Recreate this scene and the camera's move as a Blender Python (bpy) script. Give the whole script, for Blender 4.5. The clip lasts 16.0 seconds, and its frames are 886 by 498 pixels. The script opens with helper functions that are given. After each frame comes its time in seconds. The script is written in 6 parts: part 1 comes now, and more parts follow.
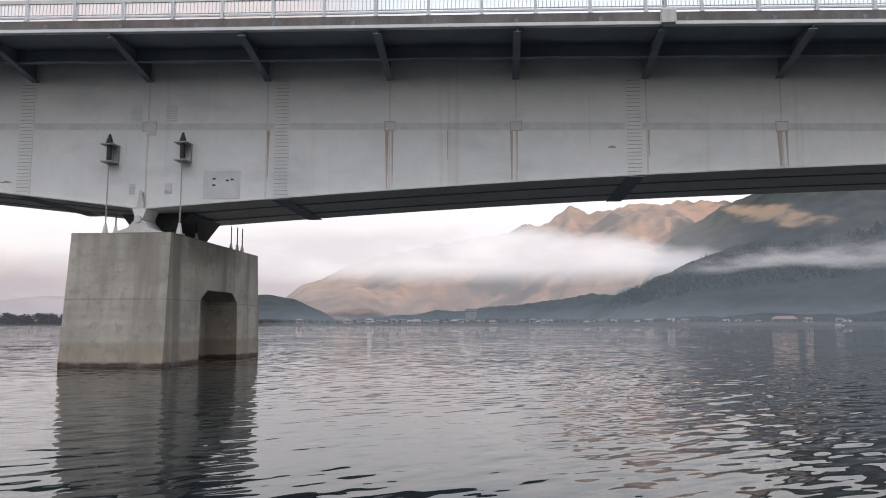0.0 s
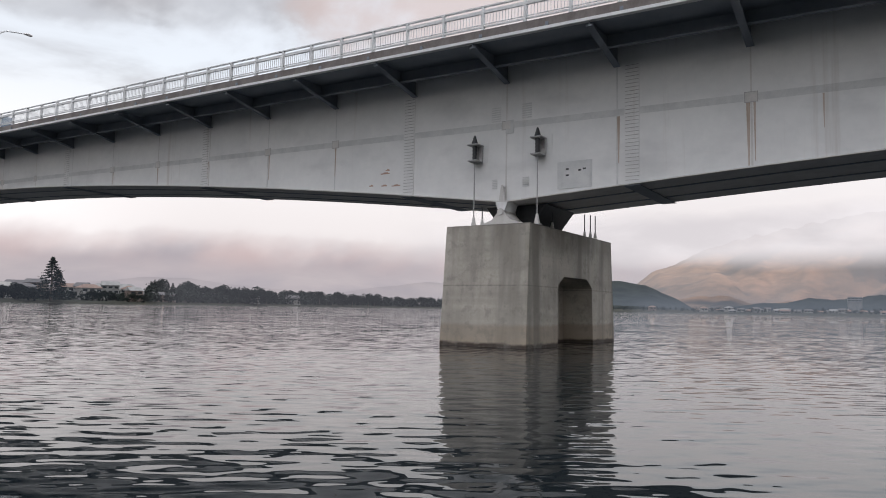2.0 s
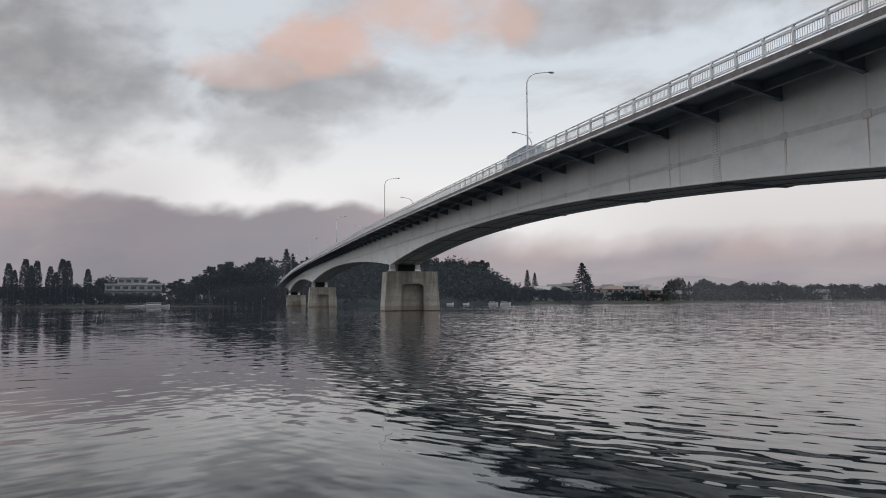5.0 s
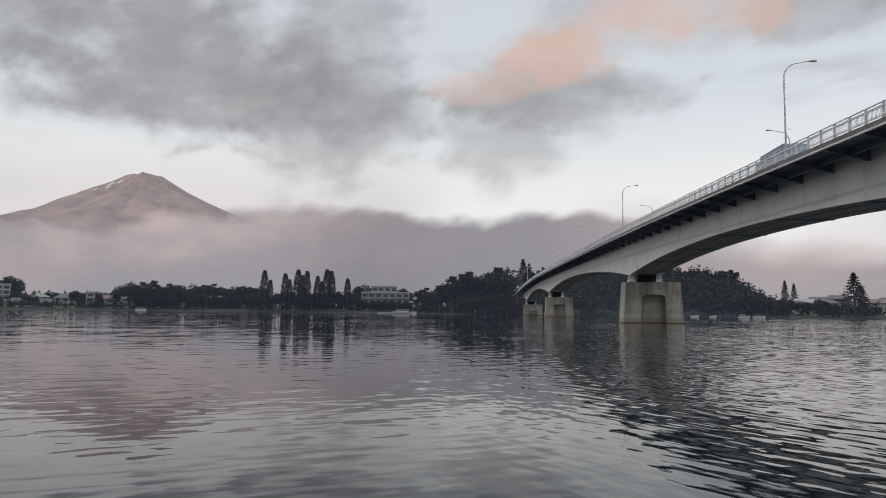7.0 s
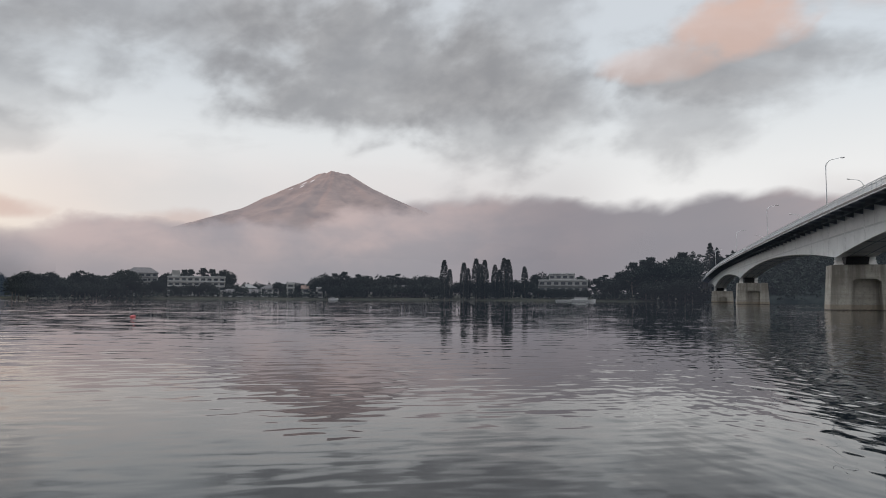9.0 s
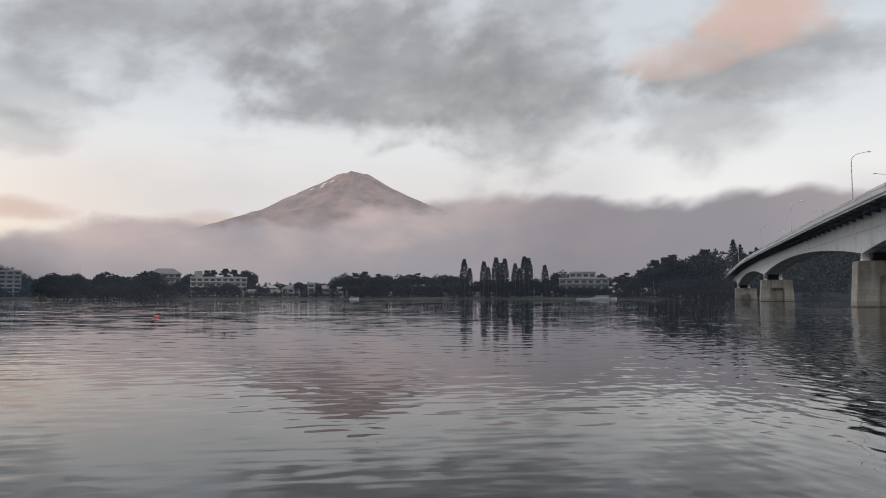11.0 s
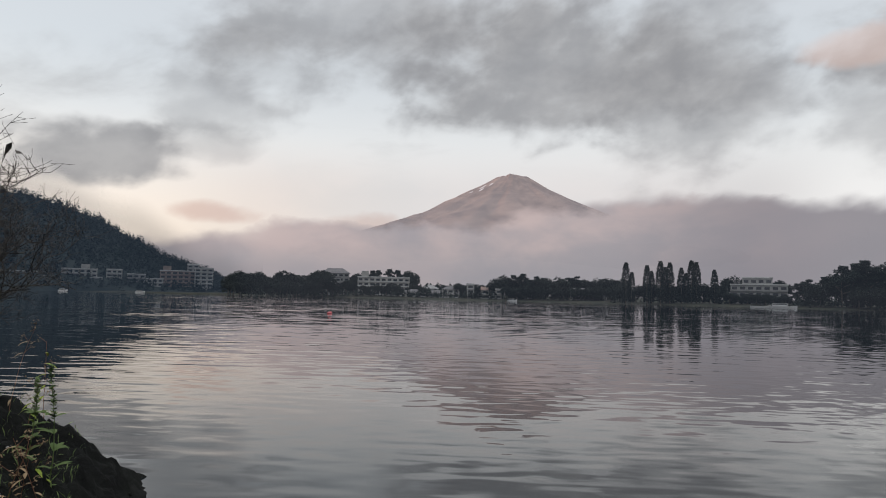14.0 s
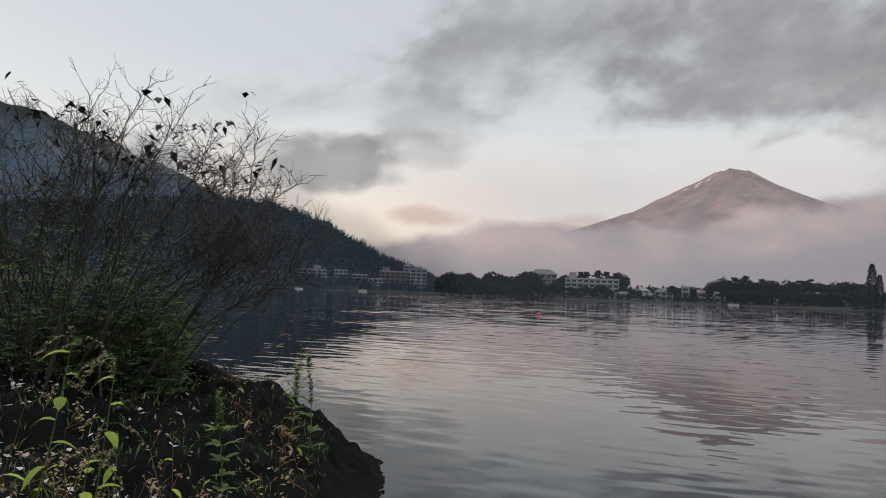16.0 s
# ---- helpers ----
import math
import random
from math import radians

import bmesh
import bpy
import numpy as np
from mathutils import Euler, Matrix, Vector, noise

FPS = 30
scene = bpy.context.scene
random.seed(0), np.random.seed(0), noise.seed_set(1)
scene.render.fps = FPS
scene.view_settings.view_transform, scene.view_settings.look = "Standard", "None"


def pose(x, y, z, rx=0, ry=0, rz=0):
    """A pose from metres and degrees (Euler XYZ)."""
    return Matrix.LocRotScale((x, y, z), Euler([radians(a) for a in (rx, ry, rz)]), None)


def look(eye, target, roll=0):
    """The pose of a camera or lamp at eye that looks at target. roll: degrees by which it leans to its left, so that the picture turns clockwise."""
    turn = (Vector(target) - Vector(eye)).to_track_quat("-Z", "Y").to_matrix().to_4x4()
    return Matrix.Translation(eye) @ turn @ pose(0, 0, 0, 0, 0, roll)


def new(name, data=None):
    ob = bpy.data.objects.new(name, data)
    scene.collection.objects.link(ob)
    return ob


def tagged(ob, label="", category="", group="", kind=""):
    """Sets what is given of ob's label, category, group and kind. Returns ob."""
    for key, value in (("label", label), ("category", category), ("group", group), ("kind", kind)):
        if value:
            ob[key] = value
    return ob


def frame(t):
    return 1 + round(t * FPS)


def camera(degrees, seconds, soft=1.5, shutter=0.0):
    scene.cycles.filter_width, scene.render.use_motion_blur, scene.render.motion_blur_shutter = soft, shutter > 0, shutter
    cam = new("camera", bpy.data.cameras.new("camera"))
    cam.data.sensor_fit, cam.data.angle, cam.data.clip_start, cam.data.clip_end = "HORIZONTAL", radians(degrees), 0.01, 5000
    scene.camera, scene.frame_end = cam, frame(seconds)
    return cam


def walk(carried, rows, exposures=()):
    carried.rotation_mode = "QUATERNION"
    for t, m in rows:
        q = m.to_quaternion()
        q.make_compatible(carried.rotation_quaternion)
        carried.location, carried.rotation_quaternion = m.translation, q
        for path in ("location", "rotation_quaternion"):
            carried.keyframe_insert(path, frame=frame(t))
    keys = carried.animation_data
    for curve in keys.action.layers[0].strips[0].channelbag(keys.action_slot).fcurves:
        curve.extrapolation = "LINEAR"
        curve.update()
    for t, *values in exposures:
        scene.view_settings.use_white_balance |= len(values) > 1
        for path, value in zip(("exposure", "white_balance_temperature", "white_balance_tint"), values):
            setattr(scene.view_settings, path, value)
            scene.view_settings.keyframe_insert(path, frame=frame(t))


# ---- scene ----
cam = camera(64.7, 16.0, soft=1.0)
PATH = [
    (0, (-1.882, -2.844, 1.589), (-2.052, -0.863, 1.803), 0.0),
    (0.5, (-1.956, -2.844, 1.581), (-2.383, -0.9, 1.781), 0.2),
    (1, (-1.982, -2.866, 1.587), (-2.632, -0.982, 1.754), 0.9),
    (1.5, (-2.001, -2.878, 1.597), (-2.896, -1.096, 1.745), 1.6),
    (2, (-2.032, -2.858, 1.593), (-3.121, -1.188, 1.759), 1.1),
    (2.5, (-2.054, -2.834, 1.583), (-3.365, -1.332, 1.741), 0.2),
    (3, (-2.078, -2.846, 1.576), (-3.552, -1.501, 1.705), 0.8),
    (3.5, (-2.071, -2.913, 1.568), (-3.701, -1.765, 1.725), 0.7),
    (4, (-2.045, -3.028, 1.567), (-3.808, -2.094, 1.711), -0.1),
    (4.5, (-2.046, -3.14, 1.569), (-3.893, -2.386, 1.711), -0.2),
    (5, (-2.062, -3.22, 1.574), (-3.974, -2.652, 1.725), -0.4),
    (7.5, (-2.194, -3.447, 1.673), (-4.171, -3.693, 1.848), 0.6),
    (8, (-2.223, -3.465, 1.678), (-4.176, -3.861, 1.845), 0.2),
    (8.5, (-2.25, -3.469, 1.679), (-4.177, -3.981, 1.826), 0.1),
    (9, (-2.274, -3.466, 1.673), (-4.182, -4.05, 1.812), 0.3),
    (11.5, (-2.292, -3.473, 1.636), (-4.181, -4.117, 1.774), -0.1),
    (12, (-2.282, -3.498, 1.63), (-4.162, -4.163, 1.772), -0.1),
    (12.5, (-2.258, -3.55, 1.627), (-4.113, -4.285, 1.773), 0.2),
    (13, (-2.234, -3.612, 1.621), (-4.045, -4.449, 1.763), 0.1),
    (13.5, (-2.225, -3.661, 1.614), (-3.979, -4.611, 1.762), 0.6),
    (14, (-2.23, -3.689, 1.61), (-3.93, -4.734, 1.748), 1.3),
    (14.5, (-2.218, -3.712, 1.611), (-3.851, -4.857, 1.75), 2.0),
    (15, (-2.187, -3.737, 1.61), (-3.726, -5.005, 1.758), 1.9),
    (15.5, (-2.151, -3.753, 1.607), (-3.585, -5.142, 1.735), 1.4),
    (16, (-2.129, -3.781, 1.607), (-3.453, -5.275, 1.731), 2.1),
]
walk(cam, [(t, look(eye, target, roll)) for t, eye, target, roll in PATH],
     ((0, 0.68, 6450, 14.5), (1.5, 0.56, 6480, 14.5), (3.5, 0.25, 6450, 13.5), (5, 0.14, 6440, 12.5), (7.5, 0.13, 6430, 11.0), (15, 0.16, 6450, 11.0), (16, 0.04, 6450, 11.0)))

# ---------------------------------------------------------------- light
EYE = (-2.1, -3.2)


def bearing(az, dist, z=0.0):
    """A place at a compass turn (degrees left of the line across the bridge) and a distance from the viewing spot."""
    a = radians(az)
    return Vector((EYE[0] - math.sin(a) * dist, EYE[1] + math.cos(a) * dist, z))


SUN_AZ, SUN_EL = 205.0, 6.6
sun = new("sun", bpy.data.lights.new("sun", "SUN"))
sun.data.energy, sun.data.angle, sun.data.color = 3.2, radians(0.6), (1.0, 0.56, 0.36)
sun.matrix_world = look(bearing(SUN_AZ, 100, 11.57), (EYE[0], EYE[1], 0.0))

world = bpy.data.worlds.new("dawn_sky")
scene.world = world
world.use_nodes = True
wt = world.node_tree
wt.nodes.clear()


class Nodes:
    """A short hand for node trees."""

    def __init__(self, tree):
        self.t = tree

    def add(self, kind, ins=None, **props):
        n = self.t.nodes.new(kind)
        for k, v in props.items():
            setattr(n, k, v)
        for k, v in (ins or {}).items():
            self.put(n.inputs[k], v)
        return n

    def put(self, socket, v):
        if isinstance(v, bpy.types.NodeSocket):
            self.t.links.new(v, socket)
        else:
            socket.default_value = v

    def math(self, op, a, b=0.0, clamp=False):
        n = self.add("ShaderNodeMath", {0: a, 1: b}, operation=op, use_clamp=clamp)
        return n.outputs[0]

    def ramp(self, v, lo, hi, a=0.0, b=1.0):
        n = self.add("ShaderNodeMapRange", {0: v, 1: lo, 2: hi, 3: a, 4: b}, interpolation_type="SMOOTHSTEP")
        return n.outputs[0]

    def mix(self, f, a, b, kind="MIX"):
        n = self.add("ShaderNodeMix", data_type="RGBA", blend_type=kind)
        self.put(n.inputs[0], f)
        self.put(n.inputs[6], a if isinstance(a, bpy.types.NodeSocket) else (*a, 1))
        self.put(n.inputs[7], b if isinstance(b, bpy.types.NodeSocket) else (*b, 1))
        return n.outputs[2]

    def noise(self, vec, scale, detail=4.0, rough=0.55, dist=0.0):
        n = self.add("ShaderNodeTexNoise", {"Scale": scale, "Detail": detail, "Roughness": rough, "Distortion": dist})
        self.put(n.inputs["Vector"], vec)
        return n.outputs[0]

    def mapped(self, vec, scale=(1, 1, 1), loc=(0, 0, 0)):
        n = self.add("ShaderNodeMapping", {"Scale": scale, "Location": loc})
        self.put(n.inputs["Vector"], vec)
        return n.outputs[0]


def sky():
    g = Nodes(wt)
    view = g.add("ShaderNodeTexCoord").outputs["Generated"]
    xyz = g.add("ShaderNodeSeparateXYZ", {0: view})
    x, y, z = xyz.outputs
    # elevation and compass turn in degrees
    el = g.math("MULTIPLY", g.math("ARCSINE", z), 57.2958)
    az = g.math("MULTIPLY", g.math("ARCTAN2", g.math("MULTIPLY", x, -1.0), y), 57.2958)
    up = g.math("MAXIMUM", g.math("ADD", z, 0.16), 0.05)
    flat = g.add("ShaderNodeCombineXYZ", {0: g.math("DIVIDE", x, up), 1: g.math("DIVIDE", y, up), 2: 0.0}).outputs[0]
    polar = g.add("ShaderNodeCombineXYZ", {0: g.math("ADD", g.math("MULTIPLY", az, 0.070), g.math("MULTIPLY", el, 0.020)), 1: g.math("MULTIPLY", el, 0.10), 2: 0.0}).outputs[0]
    n_big = g.noise(polar, 1.5, 4.0, 0.5, 0.2)
    n_soft = g.noise(polar, 0.9, 4.0, 0.5)
    n_fine = g.noise(polar, 3.6, 4.0, 0.52, 0.15)
    n_far = g.noise(flat, 1.1, 6.0, 0.6, 0.4)

    def blob(a0, e0, wa, we, noise_amt=0.9):
        da = g.math("DIVIDE", g.math("SUBTRACT", az, a0), wa)
        de = g.math("DIVIDE", g.math("SUBTRACT", el, e0), we)
        r = g.math("ADD", g.math("MULTIPLY", da, da), g.math("MULTIPLY", de, de))
        r = g.math("ADD", r, g.math("MULTIPLY", g.math("SUBTRACT", n_big, 0.5), noise_amt * 3.2))
        r = g.math("ADD", r, g.math("MULTIPLY", g.math("SUBTRACT", n_fine, 0.5), noise_amt * 2.4))
        return g.ramp(r, 0.1, 1.5, 1.0, 0.0)

    blue = g.add("ShaderNodeTexSky", sky_type="NISHITA", sun_disc=False, sun_elevation=radians(SUN_EL), sun_rotation=radians(-SUN_AZ))
    col = g.mix(0.05, (0.525, 0.54, 0.552), blue.outputs[0], "ADD")
    # pale light low over the horizon, greyer higher up
    col = g.mix(g.ramp(el, 6.0, 19.0, 1.0, 0.0), col, (0.80, 0.79, 0.77))
    col = g.mix(g.math("MULTIPLY", g.ramp(az, 72.0, 50.0), g.ramp(el, 4.0, 18.0, 0.85, 0.0)), col, (0.60, 0.575, 0.56))
    col = g.mix(g.math("MULTIPLY", g.ramp(az, 118.0, 146.0), g.ramp(el, 2.0, 14.0, 0.75, 0.0)), col, (0.95, 0.78, 0.60))
    col = g.mix(g.ramp(el, 26.0, 50.0), col, (1.50, 1.54, 1.60))
    # broken cloud
    grey = g.mix(g.ramp(n_fine, 0.3, 0.7), (0.265, 0.268, 0.278), (0.345, 0.345, 0.348))
    cover = g.math("MULTIPLY", g.ramp(n_far, 0.50, 0.72), g.math("MULTIPLY", g.ramp(el, 8.0, 20.0, 0.0, 0.75), g.ramp(el, 30.0, 55.0, 1.0, 0.35)))
    col = g.mix(cover, col, (0.31, 0.31, 0.315))
    for a0, e0, wa, we, f in ((114, 19, 13, 6.5, 0.85), (102, 15, 8, 6, 0.6), (101, 22, 6, 8, 0.55), (139, 14.5, 6, 2.6, 0.45), (148.8, 10.2, 6.8, 2.2, 0.85), (140, 11.5, 4, 1.6, 0.4),
                              (135, 18, 6, 4, 0.4), (88, 13.0, 5, 4.0, 0.5), (83, 17.2, 9, 2.6, 0.6), (128, 22, 13, 6, 0.6), (53, 23, 8, 3, 0.5), (62, 22, 7, 3.0, 0.5), (30, 26, 18, 8, 0.5)):
        col = g.mix(g.math("MULTIPLY", blob(a0, e0, wa, we), f), col, grey)
    # the rose lit cloud and small lit banks
    for a0, e0, wa, we, f in ((75, 22.4, 9, 2.6, 0.7), (83, 20.3, 5, 2.0, 0.75), (90, 18.2, 4, 1.3, 0.45), (139.8, 6.2, 3.4, 0.9, 0.7), (128, 5.5, 3.0, 1.2, 0.6), (30, 24, 14, 6, 0.35)):
        col = g.mix(g.math("MULTIPLY", blob(a0, e0, wa, we, 0.95), f), col, (0.62, 0.44, 0.37))
    # the long bank of mist over the far shore
    top = g.math("ADD", 7.9, g.math("MULTIPLY", g.math("SUBTRACT", n_soft, 0.5), 4.0))
    top = g.math("ADD", top, g.math("MULTIPLY", g.math("SUBTRACT", n_fine, 0.5), 1.3))
    top = g.math("SUBTRACT", top, g.ramp(az, 106.0, 124.0, 0.0, 3.4))
    top = g.math("SUBTRACT", top, g.ramp(az, 84.0, 60.0, 0.0, 2.0))
    under = g.math("SUBTRACT", top, el)
    bank = g.math("MAXIMUM", g.ramp(under, -0.3, 0.9), g.math("MULTIPLY", g.ramp(under, -2.2, 2.6), g.ramp(az, 84.0, 72.0)))
    bank = g.math("MULTIPLY", bank, g.math("SUBTRACT", 1.0, g.math("MULTIPLY", g.ramp(az, 76.0, 66.0), g.ramp(under, 3.0, -0.5))))
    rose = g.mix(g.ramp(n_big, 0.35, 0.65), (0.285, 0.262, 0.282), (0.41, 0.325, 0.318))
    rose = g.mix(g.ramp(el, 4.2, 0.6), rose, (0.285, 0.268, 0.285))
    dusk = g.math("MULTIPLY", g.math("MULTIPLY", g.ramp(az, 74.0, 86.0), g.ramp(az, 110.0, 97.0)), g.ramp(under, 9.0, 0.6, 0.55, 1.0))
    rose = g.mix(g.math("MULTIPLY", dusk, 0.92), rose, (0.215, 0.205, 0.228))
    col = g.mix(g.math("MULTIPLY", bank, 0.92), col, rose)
    # below the horizon
    col = g.mix(g.ramp(el, 0.0, -3.0), col, (0.10, 0.10, 0.11))
    bg = g.add("ShaderNodeBackground", {0: col, 1: 1.0})
    g.add("ShaderNodeOutputWorld", {0: bg.outputs[0]})


sky()

# ---------------------------------------------------------------- materials
def material(name, dark, light, rough=0.7, metal=0.0, scale=1.0, bump=0.1, stretch=(1, 1, 1), fine=12.0, extra=None, spread=(0.35, 0.65), spec=0.5):
    """A procedural surface: two colours mixed at two scales of noise, grain in the bump; extra(g, place, colour) may add to the colour."""
    m = bpy.data.materials.new(name)
    m.use_nodes = True
    m.node_tree.nodes.clear()
    g = Nodes(m.node_tree)
    place = g.mapped(g.add("ShaderNodeNewGeometry").outputs["Position"], stretch)
    big = g.noise(place, scale, 5.0, 0.6)
    small = g.noise(place, scale * fine, 4.0, 0.6)
    f = g.math("ADD", g.math("MULTIPLY", g.ramp(big, *spread), 0.7), g.math("MULTIPLY", g.ramp(small, *spread), 0.3))
    col = g.mix(f, dark, light)
    if extra:
        col = extra(g, place, col)
    b = g.add("ShaderNodeBump", {"Strength": bump, "Distance": 0.05, "Height": g.math("ADD", g.math("MULTIPLY", big, 0.6), g.math("MULTIPLY", small, 0.4))})
    p = g.add("ShaderNodeBsdfPrincipled", {"Base Color": col, "Roughness": g.ramp(small, 0.2, 0.8, rough * 0.88, min(1, rough * 1.1)), "Metallic": metal, "Normal": b.outputs[0], "Specular IOR Level": spec})
    g.add("ShaderNodeOutputMaterial", {0: p.outputs[0]})
    return m


def rust_runs(g, place, col):
    run = g.noise(g.mapped(place, (1.4, 1.4, 0.05)), 1.0, 5.0, 0.65)
    f = g.math("MULTIPLY", g.ramp(run, 0.58, 0.76), 0.30)
    col = g.mix(f, col, (0.26, 0.17, 0.11))
    grime = g.noise(g.mapped(place, (0.25, 0.25, 0.6)), 1.0, 4.0)
    return g.mix(g.math("MULTIPLY", g.ramp(grime, 0.5, 0.75), 0.25), col, (0.27, 0.28, 0.29))


def pier_stains(g, place, col):
    z = g.add("ShaderNodeSeparateXYZ", {0: place}).outputs[2]
    wob = g.math("MULTIPLY", g.math("SUBTRACT", g.noise(place, 1.7, 4.0), 0.5), 0.22)
    h = g.math("ADD", z, wob)
    col = g.mix(g.math("MULTIPLY", g.ramp(h, 1.02, 0.80), 0.62), col, (0.29, 0.225, 0.16))
    col = g.mix(g.ramp(h, 0.22, 0.08), col, (0.055, 0.04, 0.032))
    run = g.noise(g.mapped(place, (0.62, 0.62, 0.035)), 1.0, 4.0, 0.6)
    col = g.mix(g.math("MULTIPLY", g.ramp(run, 0.44, 0.66), 0.60), col, (0.12, 0.112, 0.10))
    lifts = g.noise(g.mapped(place, (0.06, 0.06, 0.9)), 1.0, 3.0, 0.6)
    col = g.mix(g.math("MULTIPLY", g.ramp(lifts, 0.45, 0.62), 0.38), col, (0.25, 0.235, 0.205))
    # patchy darker brown towards the top of the pier
    top_noise = g.noise(g.mapped(place, (0.9, 0.9, 0.12)), 1.0, 4.0, 0.6)
    top_dark = g.math("MULTIPLY", g.ramp(h, 3.4, 5.2), g.ramp(top_noise, 0.42, 0.60))
    col = g.mix(g.math("MULTIPLY", top_dark, 0.45), col, (0.14, 0.118, 0.098))
    blot = g.noise(place, 2.3, 5.0, 0.65)
    col = g.mix(g.math("MULTIPLY", g.ramp(blot, 0.50, 0.66), 0.4), col, (0.19, 0.18, 0.16))
    # casting joints
    lift = g.math("PINGPONG", g.math("ADD", z, 0.02), 1.28)
    return g.mix(g.math("MULTIPLY", g.ramp(lift, 0.05, 0.0), g.ramp(blot, 0.35, 0.6, 0.15, 0.5)), col, (0.12, 0.115, 0.105))


M_STEEL = material("weathered_grey_paint", (0.69, 0.695, 0.695), (0.77, 0.77, 0.765), 0.5, 0.0, 0.35, 0.03, fine=9.0, extra=rust_runs)
M_STEEL_OLD = material("stained_grey_paint", (0.54, 0.53, 0.515), (0.66, 0.645, 0.63), 0.6, 0.0, 1.2, 0.05, extra=rust_runs)
# darker and bluer than the girder, mostly for parts under the deck
M_UNDER = material("slate_grey_steel", (0.15, 0.175, 0.212), (0.20, 0.225, 0.262), 0.6, 0.0, 0.8, 0.03)
M_FASCIA = material("dirty_kerb_concrete", (0.12, 0.105, 0.10), (0.21, 0.19, 0.18), 0.85, 0.0, 1.1, 0.2, stretch=(1, 1, 0.5))
M_RAIL = material("galvanised_rail", (0.58, 0.59, 0.60), (0.72, 0.73, 0.73), 0.45, 0.0, 1.5, 0.03)
M_CONCRETE = material("pier_concrete", (0.38, 0.352, 0.31), (0.51, 0.475, 0.42), 0.9, 0.0, 0.6, 0.25, fine=14.0, extra=pier_stains)
M_ROAD = material("asphalt", (0.04, 0.04, 0.042), (0.06, 0.06, 0.062), 0.9, 0.0, 3.0, 0.2)
M_BLACK = material("black_rubber_and_steel", (0.018, 0.02, 0.024), (0.035, 0.037, 0.042), 0.5, 0.0, 6.0, 0.05)
M_RUST = material("rusty_paint", (0.36, 0.23, 0.18), (0.50, 0.36, 0.30), 0.8, 0.0, 4.0, 0.1)


def water_material():
    """Dark clear water; small ripples lean the normal by noise, more in the wind further out than in the lee of the bank."""
    m = bpy.data.materials.new("lake_water")
    m.use_nodes = True
    m.node_tree.nodes.clear()
    g = Nodes(m.node_tree)
    geo = g.add("ShaderNodeNewGeometry")
    pos = geo.outputs["Position"]
    flat = g.add("ShaderNodeVectorMath", {0: pos, 1: (1, 1, 0)}, operation="MULTIPLY").outputs[0]
    off = g.add("ShaderNodeVectorMath", {0: flat, 1: (EYE[0], EYE[1], 0)}, operation="SUBTRACT").outputs[0]
    dist = g.add("ShaderNodeVectorMath", {0: off}, operation="LENGTH").outputs["Value"]

    # crests lie across the wind: northerly in the open lake, westerly off the bank
    west = g.ramp(g.math("DIVIDE", g.add("ShaderNodeSeparateXYZ", {0: off}).outputs[1], dist), 0.36, -0.30)

    def lean(scale, detail, amount):
        both = []
        for way in (34.0, 118.0):
            turned = g.add("ShaderNodeVectorRotate", {"Vector": flat, "Angle": radians(-way)}, rotation_type="Z_AXIS").outputs[0]
            n = g.add("ShaderNodeTexNoise", {"Vector": g.mapped(turned, (0.32, 1.0, 1.0)), "Scale": scale, "Detail": detail, "Roughness": 0.5}).outputs["Color"]
            both.append(n)
        n = g.mix(west, both[0], both[1])
        c = g.add("ShaderNodeVectorMath", {0: n, 1: (0.5, 0.5, 0.5)}, operation="SUBTRACT").outputs[0]
        c = g.add("ShaderNodeVectorMath", {0: c, 1: (1, 1, 0)}, operation="MULTIPLY").outputs[0]
        v = g.add("ShaderNodeVectorMath", {0: c}, operation="SCALE")
        g.put(v.inputs["Scale"], amount)
        return v.outputs[0]

    gust = g.ramp(g.noise(g.mapped(flat, (0.02, 0.03, 1)), 1.0, 4.0), 0.36, 0.64, 0.55, 1.15)
    far = g.math("ADD", g.ramp(dist, 10.0, 60.0, 0.006, 0.16), g.ramp(dist, 60.0, 400.0, 0.0, 0.12))
    small = lean(1.7, 2.0, g.math("MULTIPLY", far, gust))
    wide = lean(0.34, 2.0, g.math("MULTIPLY", g.ramp(dist, 14.0, 80.0, 0.0, 0.13), gust))
    lee = g.ramp(g.add("ShaderNodeSeparateXYZ", {0: flat}).outputs[1], -12.0, 12.0, 0.055, 0.32)
    close = lean(5.0, 1.0, g.math("MULTIPLY", g.math("MULTIPLY", lee, gust), g.ramp(dist, 4.0, 12.0, 0.75, 1.0)))
    small = g.add("ShaderNodeVectorMath", {0: small, 1: close}, operation="ADD").outputs[0]
    nrm = g.add("ShaderNodeVectorMath", {0: geo.outputs["Normal"], 1: small}, operation="ADD").outputs[0]
    nrm = g.add("ShaderNodeVectorMath", {0: nrm, 1: wide}, operation="ADD").outputs[0]
    nrm = g.add("ShaderNodeVectorMath", {0: nrm}, operation="NORMALIZE").outputs[0]
    p = g.add("ShaderNodeBsdfPrincipled", {"Base Color": (0.008, 0.011, 0.013, 1), "Roughness": 0.012, "IOR": 1.333, "Normal": nrm})
    g.add("ShaderNodeOutputMaterial", {0: p.outputs[0]})
    return m


M_WATER = water_material()


# ---------------------------------------------------------------- helpers
def link_mesh(name, bm, mats, smooth=False):
    me = bpy.data.meshes.new(name)
    bm.to_mesh(me)
    bm.free()
    for mt in (mats if isinstance(mats, (list, tuple)) else [mats]):
        me.materials.append(mt)
    if smooth:
        for p in me.polygons:
            p.use_smooth = True
    return new(name, me)


